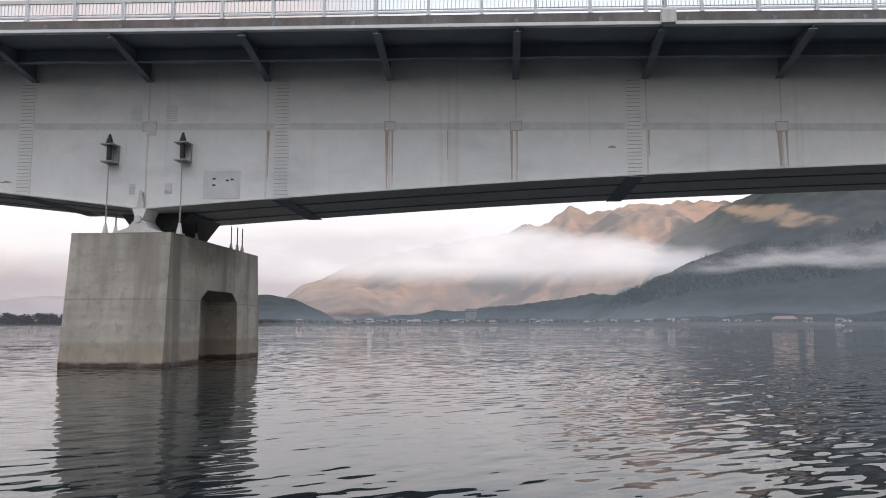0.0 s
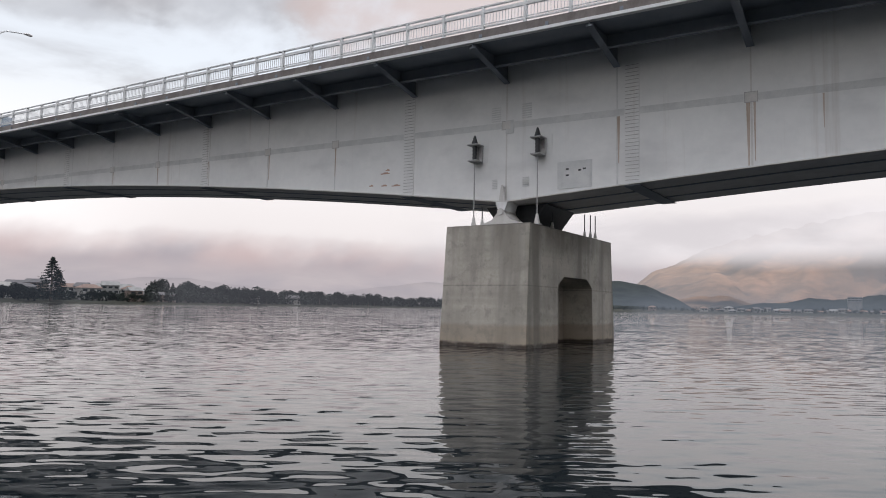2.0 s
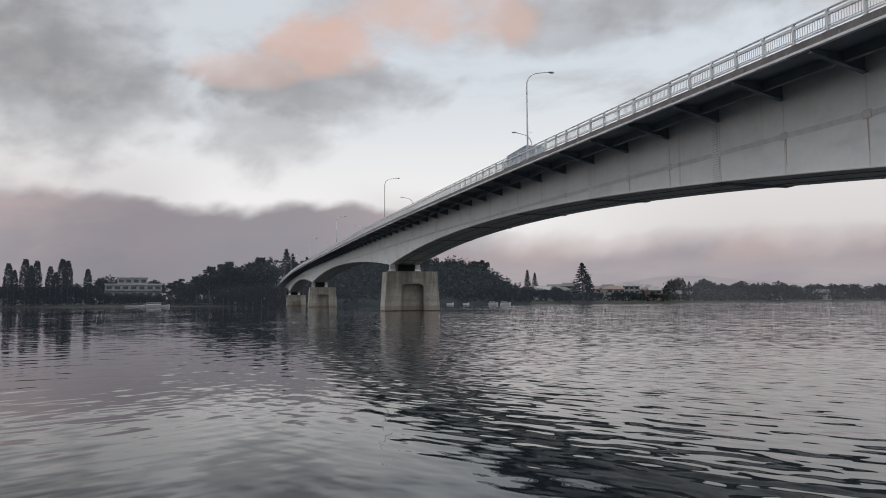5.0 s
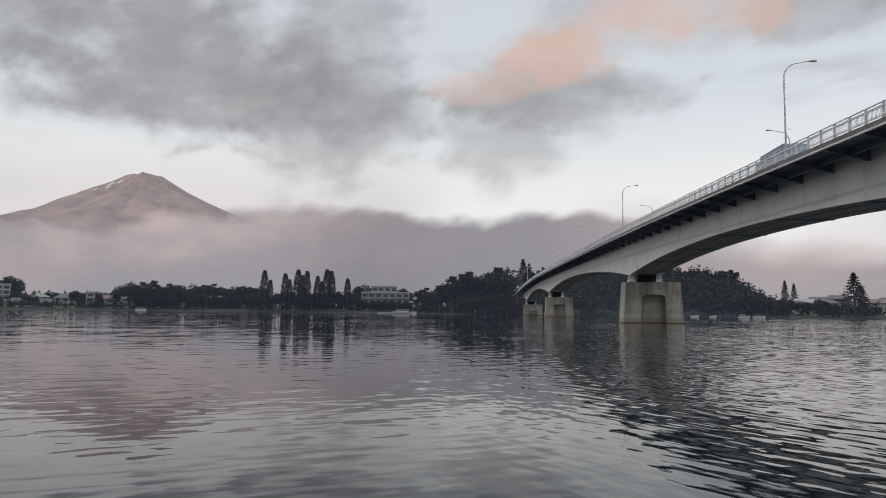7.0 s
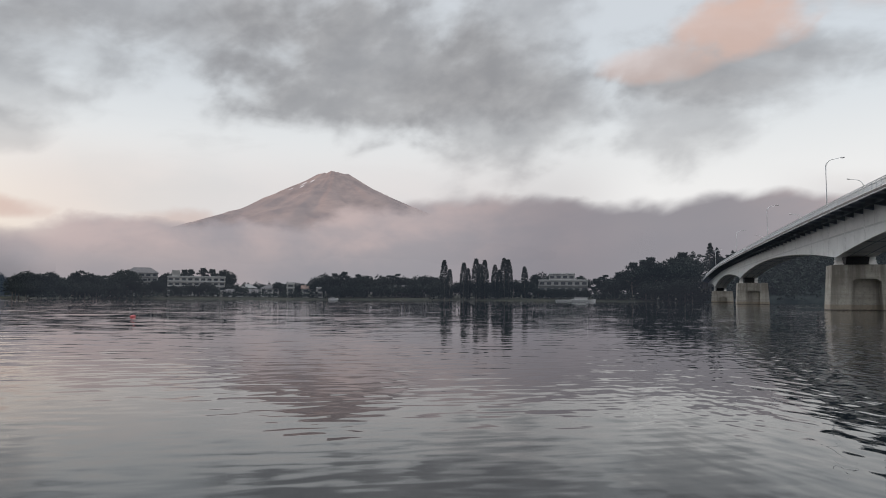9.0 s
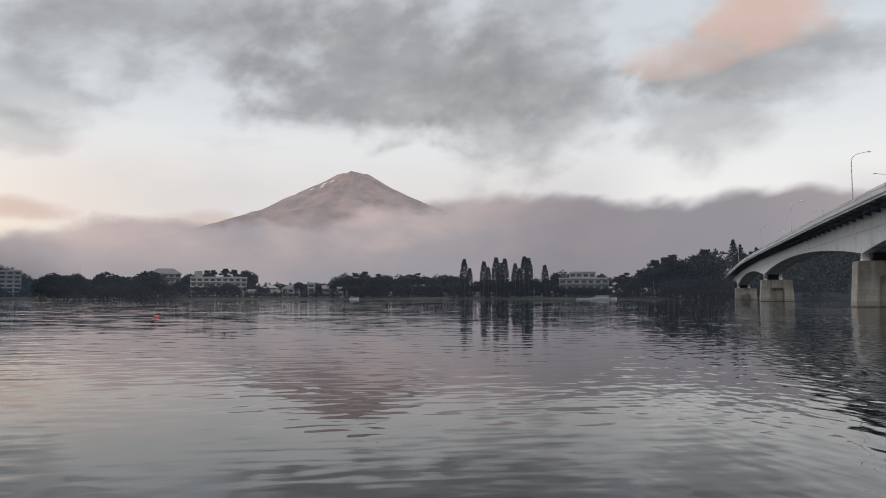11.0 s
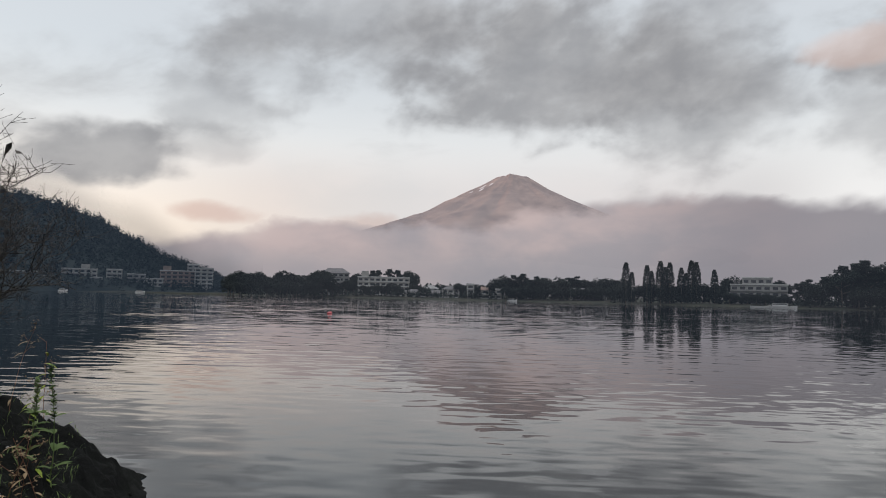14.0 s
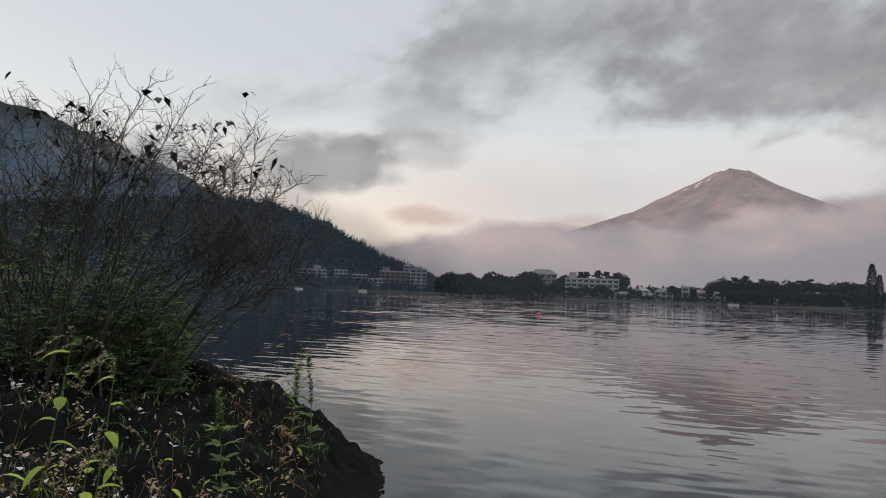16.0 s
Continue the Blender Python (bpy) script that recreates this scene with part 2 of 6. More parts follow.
def part(name, bm, mat, parent, label="", smooth=False):
    ob = link_mesh(name, bm, mat, smooth)
    ob.parent = parent
    if label:
        tagged(ob, label)
    return ob


def piece(name, mesh, parent, place=(0, 0, 0), turn=0.0):
    """One more object on a shared mesh."""
    ob = new(name, mesh)
    ob.parent = parent
    ob.matrix_basis = pose(*place, 0, 0, turn)
    return ob


def mesh_of(name, bm, mat):
    me = bpy.data.meshes.new(name)
    bm.to_mesh(me)
    bm.free()
    me.materials.append(mat)
    return me


def thing(name, label, category, place=(0, 0, 0), turn=0.0, group="", kind=""):
    ob = new(name)
    ob.matrix_basis = pose(*place, 0, 0, turn)
    return tagged(ob, label, category, group, kind)


def box(bm, x0, x1, y0, y1, z0, z1, bevel=0.0):
    vs = [bm.verts.new((x, y, z)) for x in (x0, x1) for y in (y0, y1) for z in (z0, z1)]
    fs = [bm.faces.new([vs[i] for i in q]) for q in ((0, 1, 3, 2), (4, 6, 7, 5), (0, 4, 5, 1), (2, 3, 7, 6), (0, 2, 6, 4), (1, 5, 7, 3))]
    if bevel:
        es = {e for f in fs for e in f.edges}
        bmesh.ops.bevel(bm, geom=list(es), offset=bevel, segments=1, affect="EDGES")
    return vs


def tube(bm, a, b, r0, r1=None, n=8, caps=True):
    a, b = Vector(a), Vector(b)
    r1 = r0 if r1 is None else r1
    q = (b - a).to_track_quat("Z", "Y")
    rings = []
    for p, r in ((a, r0), (b, r1)):
        rings.append([bm.verts.new(p + q @ Vector((r * math.cos(2 * math.pi * i / n), r * math.sin(2 * math.pi * i / n), 0))) for i in range(n)])
    for i in range(n):
        bm.faces.new((rings[0][i], rings[0][(i + 1) % n], rings[1][(i + 1) % n], rings[1][i]))
    if caps:
        bm.faces.new(rings[0][::-1])
        bm.faces.new(rings[1])


def sweep(bm, stations, section, close=True):
    """Sections (lists of points) along stations, skinned and capped."""
    rows = [[bm.verts.new(p) for p in section(s)] for s in stations]
    n = len(rows[0])
    for r0, r1 in zip(rows, rows[1:]):
        for i in range(n if close else n - 1):
            bm.faces.new((r0[i], r0[(i + 1) % n], r1[(i + 1) % n], r1[i]))
    if close:
        bm.faces.new(rows[0][::-1])
        bm.faces.new(rows[-1])


def fresh():
    return bmesh.new()


# ---------------------------------------------------------------- lake and land
def water():
    """One sheet of water to the horizon, with a field of crossing wave trains that is finest near the bank and grows in the open."""
    rnd = np.random.RandomState(4)
    az = np.radians(np.concatenate([np.arange(-62.0, 196.0, 0.27), np.arange(198.0, 297.0, 4.0)]))
    rad = np.concatenate([np.geomspace(2.0, 5.0, 32)[:-1], np.geomspace(5.0, 25.0, 400)[:-1], np.geomspace(25.0, 190.0, 270), [215, 260, 330, 420, 520, 700, 1000, 1600, 2600, 4000, 6500]])
    na, nr = len(az), len(rad)
    x = EYE[0] - np.outer(np.sin(az), rad)
    y = EYE[1] + np.outer(np.cos(az), rad)
    step = np.gradient(rad)
    z = np.zeros((na, nr))
    calm = np.clip((y + 9.0) / 26.0, 0, 1)
    calm = calm * calm * (3 - 2 * calm)
    open_ = np.clip((rad - 10.0) / 45.0, 0, 1)[None, :]
    trains = 120
    turn = np.clip((np.degrees(az) - 68.0) / 42.0, 0, 1)[:, None]
    turn = turn * turn * (3 - 2 * turn)
    for n_ in range(trains):
        west = n_ % 2
        lam = math.exp(rnd.uniform(math.log(0.24), math.log(1.7)) if west else rnd.uniform(math.log(0.16), math.log(0.75)))
        way = radians((118.0 if west else 34.0) + rnd.normal(0, 25.0))
        k = 2 * math.pi / lam
        slope = 0.0056 * (lam / 0.7) ** -0.1
        seen = np.clip(lam / (2.6 * step) - 1.0, 0, 1)[None, :]
        short = min(1.0, max(0.0, (0.8 - lam) / 0.5))
        wind = 0.30 + 0.70 * np.maximum(calm, 0.55 * open_) if short == 0 else 0.30 * (1 - 0.55 * short) + (0.70 + 0.16 * short) * np.maximum(calm, 0.6 * open_)
        z += 1.32 * slope / k * seen * wind * (turn if west else 1 - turn) * np.sin(k * (-math.sin(way) * x + math.cos(way) * y) + rnd.uniform(0, 6.283))
    z *= (0.62 + 0.38 * np.clip((rad - 7.0) / 14.0, 0, 1))[None, :]
    z[:, rad > 195] = 0.0
    verts = np.stack([x, y, z], -1).reshape(-1, 3)
    verts = np.concatenate([verts, [[EYE[0], EYE[1], 0.0]]])
    i, j = np.meshgrid(np.arange(na), np.arange(nr - 1), indexing="ij")
    n = (i + 1) % na
    quads = np.stack([i * nr + j, i * nr + j + 1, n * nr + j + 1, n * nr + j], -1).reshape(-1, 4)
    quads = quads[:, ::-1]
    fan = np.stack([((np.arange(na) + 1) % na) * nr, np.arange(na) * nr, np.full(na, na * nr)], -1)
    loops = np.concatenate([quads.ravel(), fan.ravel()]).astype(np.int32)
    starts = np.concatenate([np.arange(len(quads)) * 4, len(quads) * 4 + np.arange(na) * 3]).astype(np.int32)
    me = bpy.data.meshes.new("water")
    me.vertices.add(len(verts))
    me.vertices.foreach_set("co", verts.ravel().astype(np.float32))
    me.loops.add(len(loops))
    me.loops.foreach_set("vertex_index", loops)
    me.polygons.add(len(starts))
    me.polygons.foreach_set("loop_start", starts)
    me.polygons.foreach_set("use_smooth", np.ones(len(starts), dtype=bool))
    me.update(calc_edges=True)
    me.validate()
    me.materials.append(M_WATER)
    if me.polygons[0].normal.z < 0:
        me.flip_normals()
    tagged(new("water", me), "grey rippled lake water reflecting the dawn sky", "water", kind="structure")


water()

# shore distance by compass turn (degrees, metres)
SHORE = ((-180, 3.2), (-120, 9), (-95, 40), (-60, 70), (-42, 300), (-30, 800), (20, 950), (38, 850), (46, 640), (52, 560), (57, 455), (62, 420), (72, 395), (84, 415), (92, 395),
         (102, 410), (112, 445), (128, 450), (137, 520), (150, 560), (165, 560), (174, 300), (177, 6), (180, 3.2))


def shore(az):
    az = (az + 180) % 360 - 180
    for (a0, r0), (a1, r1) in zip(SHORE, SHORE[1:]):
        if a0 <= az <= a1:
            f = (az - a0) / (a1 - a0)
            return math.exp(math.log(r0) * (1 - f) + math.log(r1) * f)
    return SHORE[-1][1]


def ground_height(az, r):
    s = shore(az)
    if r < s:
        return max(-3.0, -0.03 - 0.10 * (s - r)) if s > 20 else max(-3.0, -0.5 * (s - r))
    up = min(1.2, (r - s) * 0.12) + min(5.0, max(0.0, r - s - 15) * 0.02)
    return up + 0.5 * noise.noise(Vector((az * 0.4, r * 0.01, 3))) * min(1, (r - s) / 20)


M_GRASS = material("rough_shore_grass", (0.018, 0.022, 0.016), (0.042, 0.040, 0.028), 0.95, 0.0, 0.08, 0.3, fine=20.0, spec=0.1)
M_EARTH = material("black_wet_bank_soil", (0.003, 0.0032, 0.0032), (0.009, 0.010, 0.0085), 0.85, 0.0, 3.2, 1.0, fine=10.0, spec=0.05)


def ground():
    bm = fresh()
    azs = [a * 2.0 for a in range(-90, 90)]
    fr = [0.5, 0.75, 0.9, 0.97, 1.0, 1.003, 1.01, 1.03, 1.08, 1.2, 1.5, 2.2, 4.0]
    rows = []
    for az in azs:
        s = shore(az)
        rr = [0.6] + [s * f for f in fr] + [4900.0]
        rows.append([bm.verts.new(bearing(az, r, ground_height(az, r))) for r in rr])
    n = len(rows)
    for i in range(n):
        a, b = rows[i], rows[(i + 1) % n]
        for j in range(len(a) - 1):
            bm.faces.new((a[j], a[j + 1], b[j + 1], b[j]))
    bm.faces.new([r[0] for r in rows])
    bmesh.ops.recalc_face_normals(bm, faces=bm.faces)
    tagged(link_mesh("ground", bm, M_GRASS, True), "low grassy shore round the lake", "ground", kind="structure")


ground()

# ---------------------------------------------------------------- bridge
NEAR, FAR = 24.0, 29.2            # the two webs of the box girder
EDGE_N, EDGE_F = 20.9, 32.3       # the edges of the deck
X_END, X_START = -424.0, 62.0
PIERS = (-16.4, -127.3, -262.5, -378.0)
PIERS_ALL = (118.0,) + PIERS + (-440.0,)
DECK = ((90, 9.0), (62, 10.1), (30, 11.1), (3.6, 11.9), (-16, 12.35), (-36.7, 12.88), (-57.8, 13.42), (-84, 13.95), (-109, 14.35), (-140, 14.66), (-172, 14.86), (-230, 15.15), (-270, 15.2), (-310, 15.0),
        (-350, 14.2), (-390, 12.9), (-424, 11.5), (-500, 8.0))


def deck(x):
    """Height of the lower edge of the deck's fascia, a smooth crest curve."""
    for i, ((x0, z0), (x1, z1)) in enumerate(zip(DECK, DECK[1:])):
        if x1 <= x <= x0:
            a = DECK[max(0, i - 1)]
            b = DECK[min(len(DECK) - 1, i + 2)]
            m0 = (z1 - a[1]) / (x1 - a[0])
            m1 = (b[1] - z0) / (b[0] - x0)
            h = x1 - x0
            t = (x - x0) / h
            return (2 * t ** 3 - 3 * t ** 2 + 1) * z0 + (t ** 3 - 2 * t ** 2 + t) * h * m0 + (-2 * t ** 3 + 3 * t ** 2) * z1 + (t ** 3 - t ** 2) * h * m1
    return DECK[0][1]


def soffit(x):
    """Height of the girder's bottom, haunched over the piers."""
    for a, b in zip(PIERS_ALL, PIERS_ALL[1:]):
        if b <= x <= a:
            s = min(a - x, x - b) / ((a - b) / 2)
            short = (a - b) < 70
            return deck(x) - (2.3 if short else 3.15) - (2.6 if short else 2.95) * (1 - s) ** 2
    return deck(x) - 5.0


def stations(a, b, step):
    n = max(1, round(abs(b - a) / step))
    return [a + (b - a) * i / n for i in range(n + 1)]


BR0 = -1.31
bridge = thing("road_bridge", "long pale grey steel girder road bridge over the lake", "bridge")
ST = sorted(set(stations(X_START, X_END, 2.5)) | set(PIERS), reverse=True)

bm = fresh()
sweep(bm, ST, lambda x: [(x, NEAR, deck(x) + 0.02), (x, NEAR, soffit(x)), (x, NEAR + 0.06, soffit(x)), (x, NEAR + 0.06, deck(x) + 0.02)])
part("girder_web", bm, M_STEEL, bridge)
bm = fresh()
sweep(bm, ST, lambda x: [(x, FAR - 0.06, deck(x) + 0.02), (x, FAR - 0.06, soffit(x)), (x, FAR, soffit(x)), (x, FAR, deck(x) + 0.02)])
part("girder_web", bm, M_STEEL, bridge)
bm = fresh()
sweep(bm, ST, lambda x: [(x, NEAR - 0.12, soffit(x) - 0.003), (x, NEAR - 0.12, soffit(x) - 0.05), (x, FAR + 0.12, soffit(x) - 0.05), (x, FAR + 0.12, soffit(x) - 0.003)])
part("bottom_flange", bm, M_STEEL_OLD, bridge, "stained steel bottom flange of the girder")
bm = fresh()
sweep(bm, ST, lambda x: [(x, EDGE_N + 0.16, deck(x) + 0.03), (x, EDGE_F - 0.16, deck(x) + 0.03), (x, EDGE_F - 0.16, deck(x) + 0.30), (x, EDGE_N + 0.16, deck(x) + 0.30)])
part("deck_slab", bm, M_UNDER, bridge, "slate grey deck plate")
bm = fresh()
sweep(bm, ST, lambda x: [(x, EDGE_N + 0.6, deck(x) + 0.304), (x, EDGE_F - 0.6, deck(x) + 0.304), (x, EDGE_F - 0.6, deck(x) + 0.36), (x, EDGE_N + 0.6, deck(x) + 0.36)])
part("roadway", bm, M_ROAD, bridge, "dark asphalt roadway")
for y0, y1 in ((EDGE_N, EDGE_N + 0.155), (EDGE_F - 0.155, EDGE_F)):
    bm = fresh()
    sweep(bm, ST, lambda x: [(x, y0, deck(x) + 0.11), (x, y1, deck(x) + 0.11), (x, y1, deck(x) + 0.44), (x, y0, deck(x) + 0.44)])
    part("kerb_beam", bm, M_FASCIA, bridge, "dirty brown-grey concrete edge beam")
for y0, y1 in ((EDGE_N - 0.07, EDGE_N + 0.15), (EDGE_F - 0.15, EDGE_F + 0.07)):
    bm = fresh()
    sweep(bm, ST, lambda x: [(x, y0, deck(x) - 0.03), (x, y1, deck(x) - 0.03), (x, y1, deck(x) + 0.09), (x, y0, deck(x) + 0.09)])
    part("edge_lip", bm, M_RAIL, bridge, "pale steel lip along the deck edge")
# long seams along the underside
for y in (25.5, 27.7):
    bm = fresh()
    sweep(bm, ST, lambda x: [(x, y - 0.07, soffit(x) - 0.053), (x, y + 0.07, soffit(x) - 0.053), (x, y + 0.07, soffit(x) - 0.085), (x, y - 0.07, soffit(x) - 0.085)])
    part("underside_seam", bm, M_UNDER, bridge, "dark seam along the girder underside")
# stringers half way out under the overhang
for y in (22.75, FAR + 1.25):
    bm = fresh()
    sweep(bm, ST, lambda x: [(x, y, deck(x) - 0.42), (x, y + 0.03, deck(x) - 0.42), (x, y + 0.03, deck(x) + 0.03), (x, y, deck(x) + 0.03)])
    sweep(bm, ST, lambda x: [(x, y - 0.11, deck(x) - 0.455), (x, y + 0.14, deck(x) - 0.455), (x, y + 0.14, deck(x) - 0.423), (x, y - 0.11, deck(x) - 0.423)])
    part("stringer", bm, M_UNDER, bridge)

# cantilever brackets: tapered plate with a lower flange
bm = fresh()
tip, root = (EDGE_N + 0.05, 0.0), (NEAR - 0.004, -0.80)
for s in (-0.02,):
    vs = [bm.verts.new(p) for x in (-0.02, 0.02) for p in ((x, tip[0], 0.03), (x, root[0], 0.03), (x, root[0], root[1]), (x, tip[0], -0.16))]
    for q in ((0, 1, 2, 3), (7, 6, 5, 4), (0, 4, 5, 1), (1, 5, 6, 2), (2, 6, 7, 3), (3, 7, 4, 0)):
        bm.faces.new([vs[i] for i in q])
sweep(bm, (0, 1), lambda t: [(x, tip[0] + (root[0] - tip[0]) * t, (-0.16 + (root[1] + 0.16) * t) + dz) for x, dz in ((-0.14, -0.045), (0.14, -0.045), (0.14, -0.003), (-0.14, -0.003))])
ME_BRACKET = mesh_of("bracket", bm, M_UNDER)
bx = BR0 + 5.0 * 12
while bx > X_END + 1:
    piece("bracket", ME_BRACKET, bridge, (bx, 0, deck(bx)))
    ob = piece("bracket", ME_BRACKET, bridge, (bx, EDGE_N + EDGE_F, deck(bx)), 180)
    bx -= 5.0

# field splices: bolted vertical cover plates, a long bolted seam, thin stiffener lines
SPLICES = [17.5, 3.2, -10.7, -21.6, -36.7, -52.0, -67.0, -82.0, -97.0, -111.0, -121.5, -132.5, -146, -161, -176, -191, -206, -221, -236, -250, -268, -283, -298, -313, -328, -343, -358]
M_BOLT = material("splice_plate_paint", (0.55, 0.56, 0.565), (0.66, 0.665, 0.66), 0.6, 0.0, 2.0, 0.1, extra=rust_runs)
# dark grey steel parts; on the bolt strips, shadow lines painted in
M_SEAM = material("dark_steel_and_bolt_shade", (0.33, 0.33, 0.33), (0.44, 0.435, 0.43), 0.7, 0.0, 3.0, 0.1)
for sx in SPLICES:
    bm = fresh()
    box(bm, sx - 0.30, sx + 0.30, NEAR - 0.016, NEAR - 0.001, soffit(sx) + 0.05, deck(sx) - 0.75)
    strips = []
    z = soffit(sx) + 0.12
    while z < deck(sx) - 0.85:
        strips.append((sx - 0.27, sx + 0.27, NEAR - 0.036, NEAR - 0.0165, z, z + 0.018))
        z += 0.15
    plate_ = part("splice_plate", bm, M_STEEL, bridge)
    for b_ in strips:
        bb_ = fresh()
        box(bb_, *b_)
        part("bolt_strip", bb_, M_SEAM, plate_)
    bm = fresh()
    z0 = soffit(sx) - 0.05
    box(bm, sx - 0.33, sx + 0.33, NEAR - 0.1, FAR + 0.1, z0 - 0.058, z0 - 0.037)
    part("flange_splice", bm, M_UNDER, bridge, "dark bolted strip across the bottom flange")
edges = [X_START] + SPLICES + [X_END]
for a, b in zip(edges, edges[1:]):
    bm = fresh()
    aa, bb = a - 0.32, b + 0.32
    sweep(bm, stations(aa, bb, 2.5), lambda x: [(x, NEAR - 0.012, deck(x) - 2.86), (x, NEAR - 0.001, deck(x) - 2.86), (x, NEAR - 0.001, deck(x) - 2.58), (x, NEAR - 0.012, deck(x) - 2.58)])
    if a > -130:
        x = aa - 0.1
        while x > bb:
            for dz in (-2.79, -2.72, -2.65):
                box(bm, x - 0.018, x + 0.018, NEAR - 0.026, NEAR - 0.012, deck(x) + dz - 0.018, deck(x) + dz + 0.018)
            x -= 0.16
    part("seam_plate", bm, M_BOLT, bridge)
bx = BR0 + 5.0 * 4
while bx > -140:
    bm = fresh()
    box(bm, bx - 0.035, bx + 0.035, NEAR - 0.010, NEAR - 0.001, soffit(bx) + 0.03, deck(bx) - 2.87)
    box(bm, bx - 0.028, bx + 0.028, NEAR - 0.010, NEAR - 0.001, deck(bx) - 2.57, deck(bx) - 0.86)
    part("stiffener_line", bm, M_STEEL_OLD if random.random() < 0.55 else M_BOLT, bridge)
    bx -= 5.0

# small cover plates where the long seam meets the stiffeners, dark at their rims
bx = BR0 + 5.0 * 4
while bx > -75:
    if min(abs(bx - sx) for sx in SPLICES) > 0.8:
        zc = deck(bx) - 2.72
        bm = fresh()
        box(bm, bx - 0.23, bx + 0.23, NEAR - 0.030, NEAR - 0.027, zc - 0.20, zc + 0.20)
        rim = part("joint_rim", bm, M_SEAM, bridge, "dark weathered rim of a joint plate")
        bm = fresh()
        box(bm, bx - 0.205, bx + 0.205, NEAR - 0.042, NEAR - 0.0305, zc - 0.175, zc + 0.175, 0.004)
        part("joint_plate", bm, M_STEEL_OLD, rim)
    bx -= 5.0

# scuppers along the kerb beam
bm = fresh()
box(bm, -0.06, 0.06, EDGE_N - 0.05, EDGE_N - 0.002, 0.12, 0.26)
box(bm, -0.035, 0.035, EDGE_N - 0.04, EDGE_N - 0.003, 0.092, 0.118)
ME_SCUPPER = mesh_of("scupper", bm, M_UNDER)
for x in stations(22.0, -150.0, 2.9):
    piece("scupper", ME_SCUPPER, bridge, (x, 0, deck(x)))

# ---------------------------------------------------------------- railings
POST_X = stations(X_START, X_END, 1.9)


def railing(y, near):
    r = thing("bridge_railing", "white-grey galvanised railing with fine upright bars on the bridge edge", "railing", group="railings along the bridge")
    base = 0.44
    bm = fresh()
    sweep(bm, ST, lambda x: [(x, y - 0.055, deck(x) + base + 0.965), (x, y + 0.055, deck(x) + base + 0.965), (x, y + 0.055, deck(x) + base + 1.02), (x, y - 0.055, deck(x) + base + 1.02)])
    part("top_rail", bm, M_RAIL, r)
    for h, t in ((0.12, 0.06), (0.24, 0.025), (0.70, 0.13)):
        bm = fresh()
        w = 0.02 + 0.2 * t
        sweep(bm, ST, lambda x: [(x, y - w, deck(x) + base + h), (x, y + w, deck(x) + base + h), (x, y + w, deck(x) + base + h + t), (x, y - w, deck(x) + base + h + t)])
        part("rail", bm, M_RAIL, r)
    bm = fresh()
    box(bm, -0.05, 0.05, -0.075, 0.075, base + 0.002, base + 0.96)
    box(bm, -0.09, 0.09, -0.09, 0.09, base + 0.002, base + 0.03)
    me = mesh_of("post", bm, M_RAIL)
    for x in POST_X:
        piece("post", me, r, (x, y, deck(x)))
    verts, faces = [], []
    x = X_START - 0.1
    while x > X_END + 0.2:
        z0 = deck(x) + base
        w = 0.011
        i = len(verts)
        for dx, dy in ((-w, -w), (w, -w), (w, w), (-w, w)):
            verts += [(x + dx, y + dy, z0 + 0.18), (x + dx, y + dy, z0 + 0.70)]
        for k in range(4):
            a, b = i + 2 * k, i + 2 * ((k + 1) % 4)
            faces.append((a, b, b + 1, a + 1))
        x -= 0.14
    me = bpy.data.meshes.new("baluster_infill")
    me.from_pydata(verts, [], faces)
    me.materials.append(M_RAIL)
    ob = new("baluster_infill", me)
    ob.parent = r
    tagged(ob, kind="stuff")


railing(EDGE_N + 0.08, True)
railing(EDGE_F - 0.08, False)


# ---------------------------------------------------------------- piers
def pier(px, top, wx=4.14, y0=22.95, y1=32.3, niche=2.75, label="tapered concrete pier with an arched niche and brown waterline"):
    p = thing("bridge_pier", label, "pier", group="piers of the bridge")
    foot = -2.0
    cx, cy = px, (y0 + y1) / 2
    n0, n1 = cy - 1.9, cy + 2.0
    nd = 1.5
    hx = wx / 2

    def taper(v):
        k = (top - v.co.z) / 5.15
        v.co.y = cy + (v.co.y - cy) * (1 + 0.075 * k)
        v.co.x = cx + (v.co.x - cx) * (1 + 0.02 * k)

    def piece_of(nm, *dims):
        bm = fresh()
        box(bm, *dims)
        for v in bm.verts:
            taper(v)
        return part(nm, bm, M_CONCRETE, p)

    piece_of("leg", cx - hx, cx + hx, y0, n0, foot, top)
    piece_of("leg", cx - hx, cx + hx, n1, y1, foot, top)
    piece_of("cap_beam", cx - hx, cx + hx, n0, n1, niche, top)
    piece_of("core_wall", cx - hx + nd, cx + hx - nd, n0, n1, foot, niche)
    for sx in (-1, 1):
        for ya, s in ((n0, 1), (n1, -1)):
            xa, xb = sorted((cx + sx * hx, cx + sx * (hx - nd)))
            bm = fresh()
            tri = [(ya, niche), (ya + s * 0.62, niche), (ya, niche - 0.42)]
            rows = [[bm.verts.new((x, *t)) for t in tri] for x in (xa, xb)]
            for i in range(3):
                bm.faces.new((rows[0][i], rows[0][(i + 1) % 3], rows[1][(i + 1) % 3], rows[1][i]))
            bm.faces.new(rows[0])
            bm.faces.new(rows[1])
            for v in bm.verts:
                taper(v)
            bmesh.ops.recalc_face_normals(bm, faces=bm.faces)
            part("haunch", bm, M_CONCRETE, p)
    return p


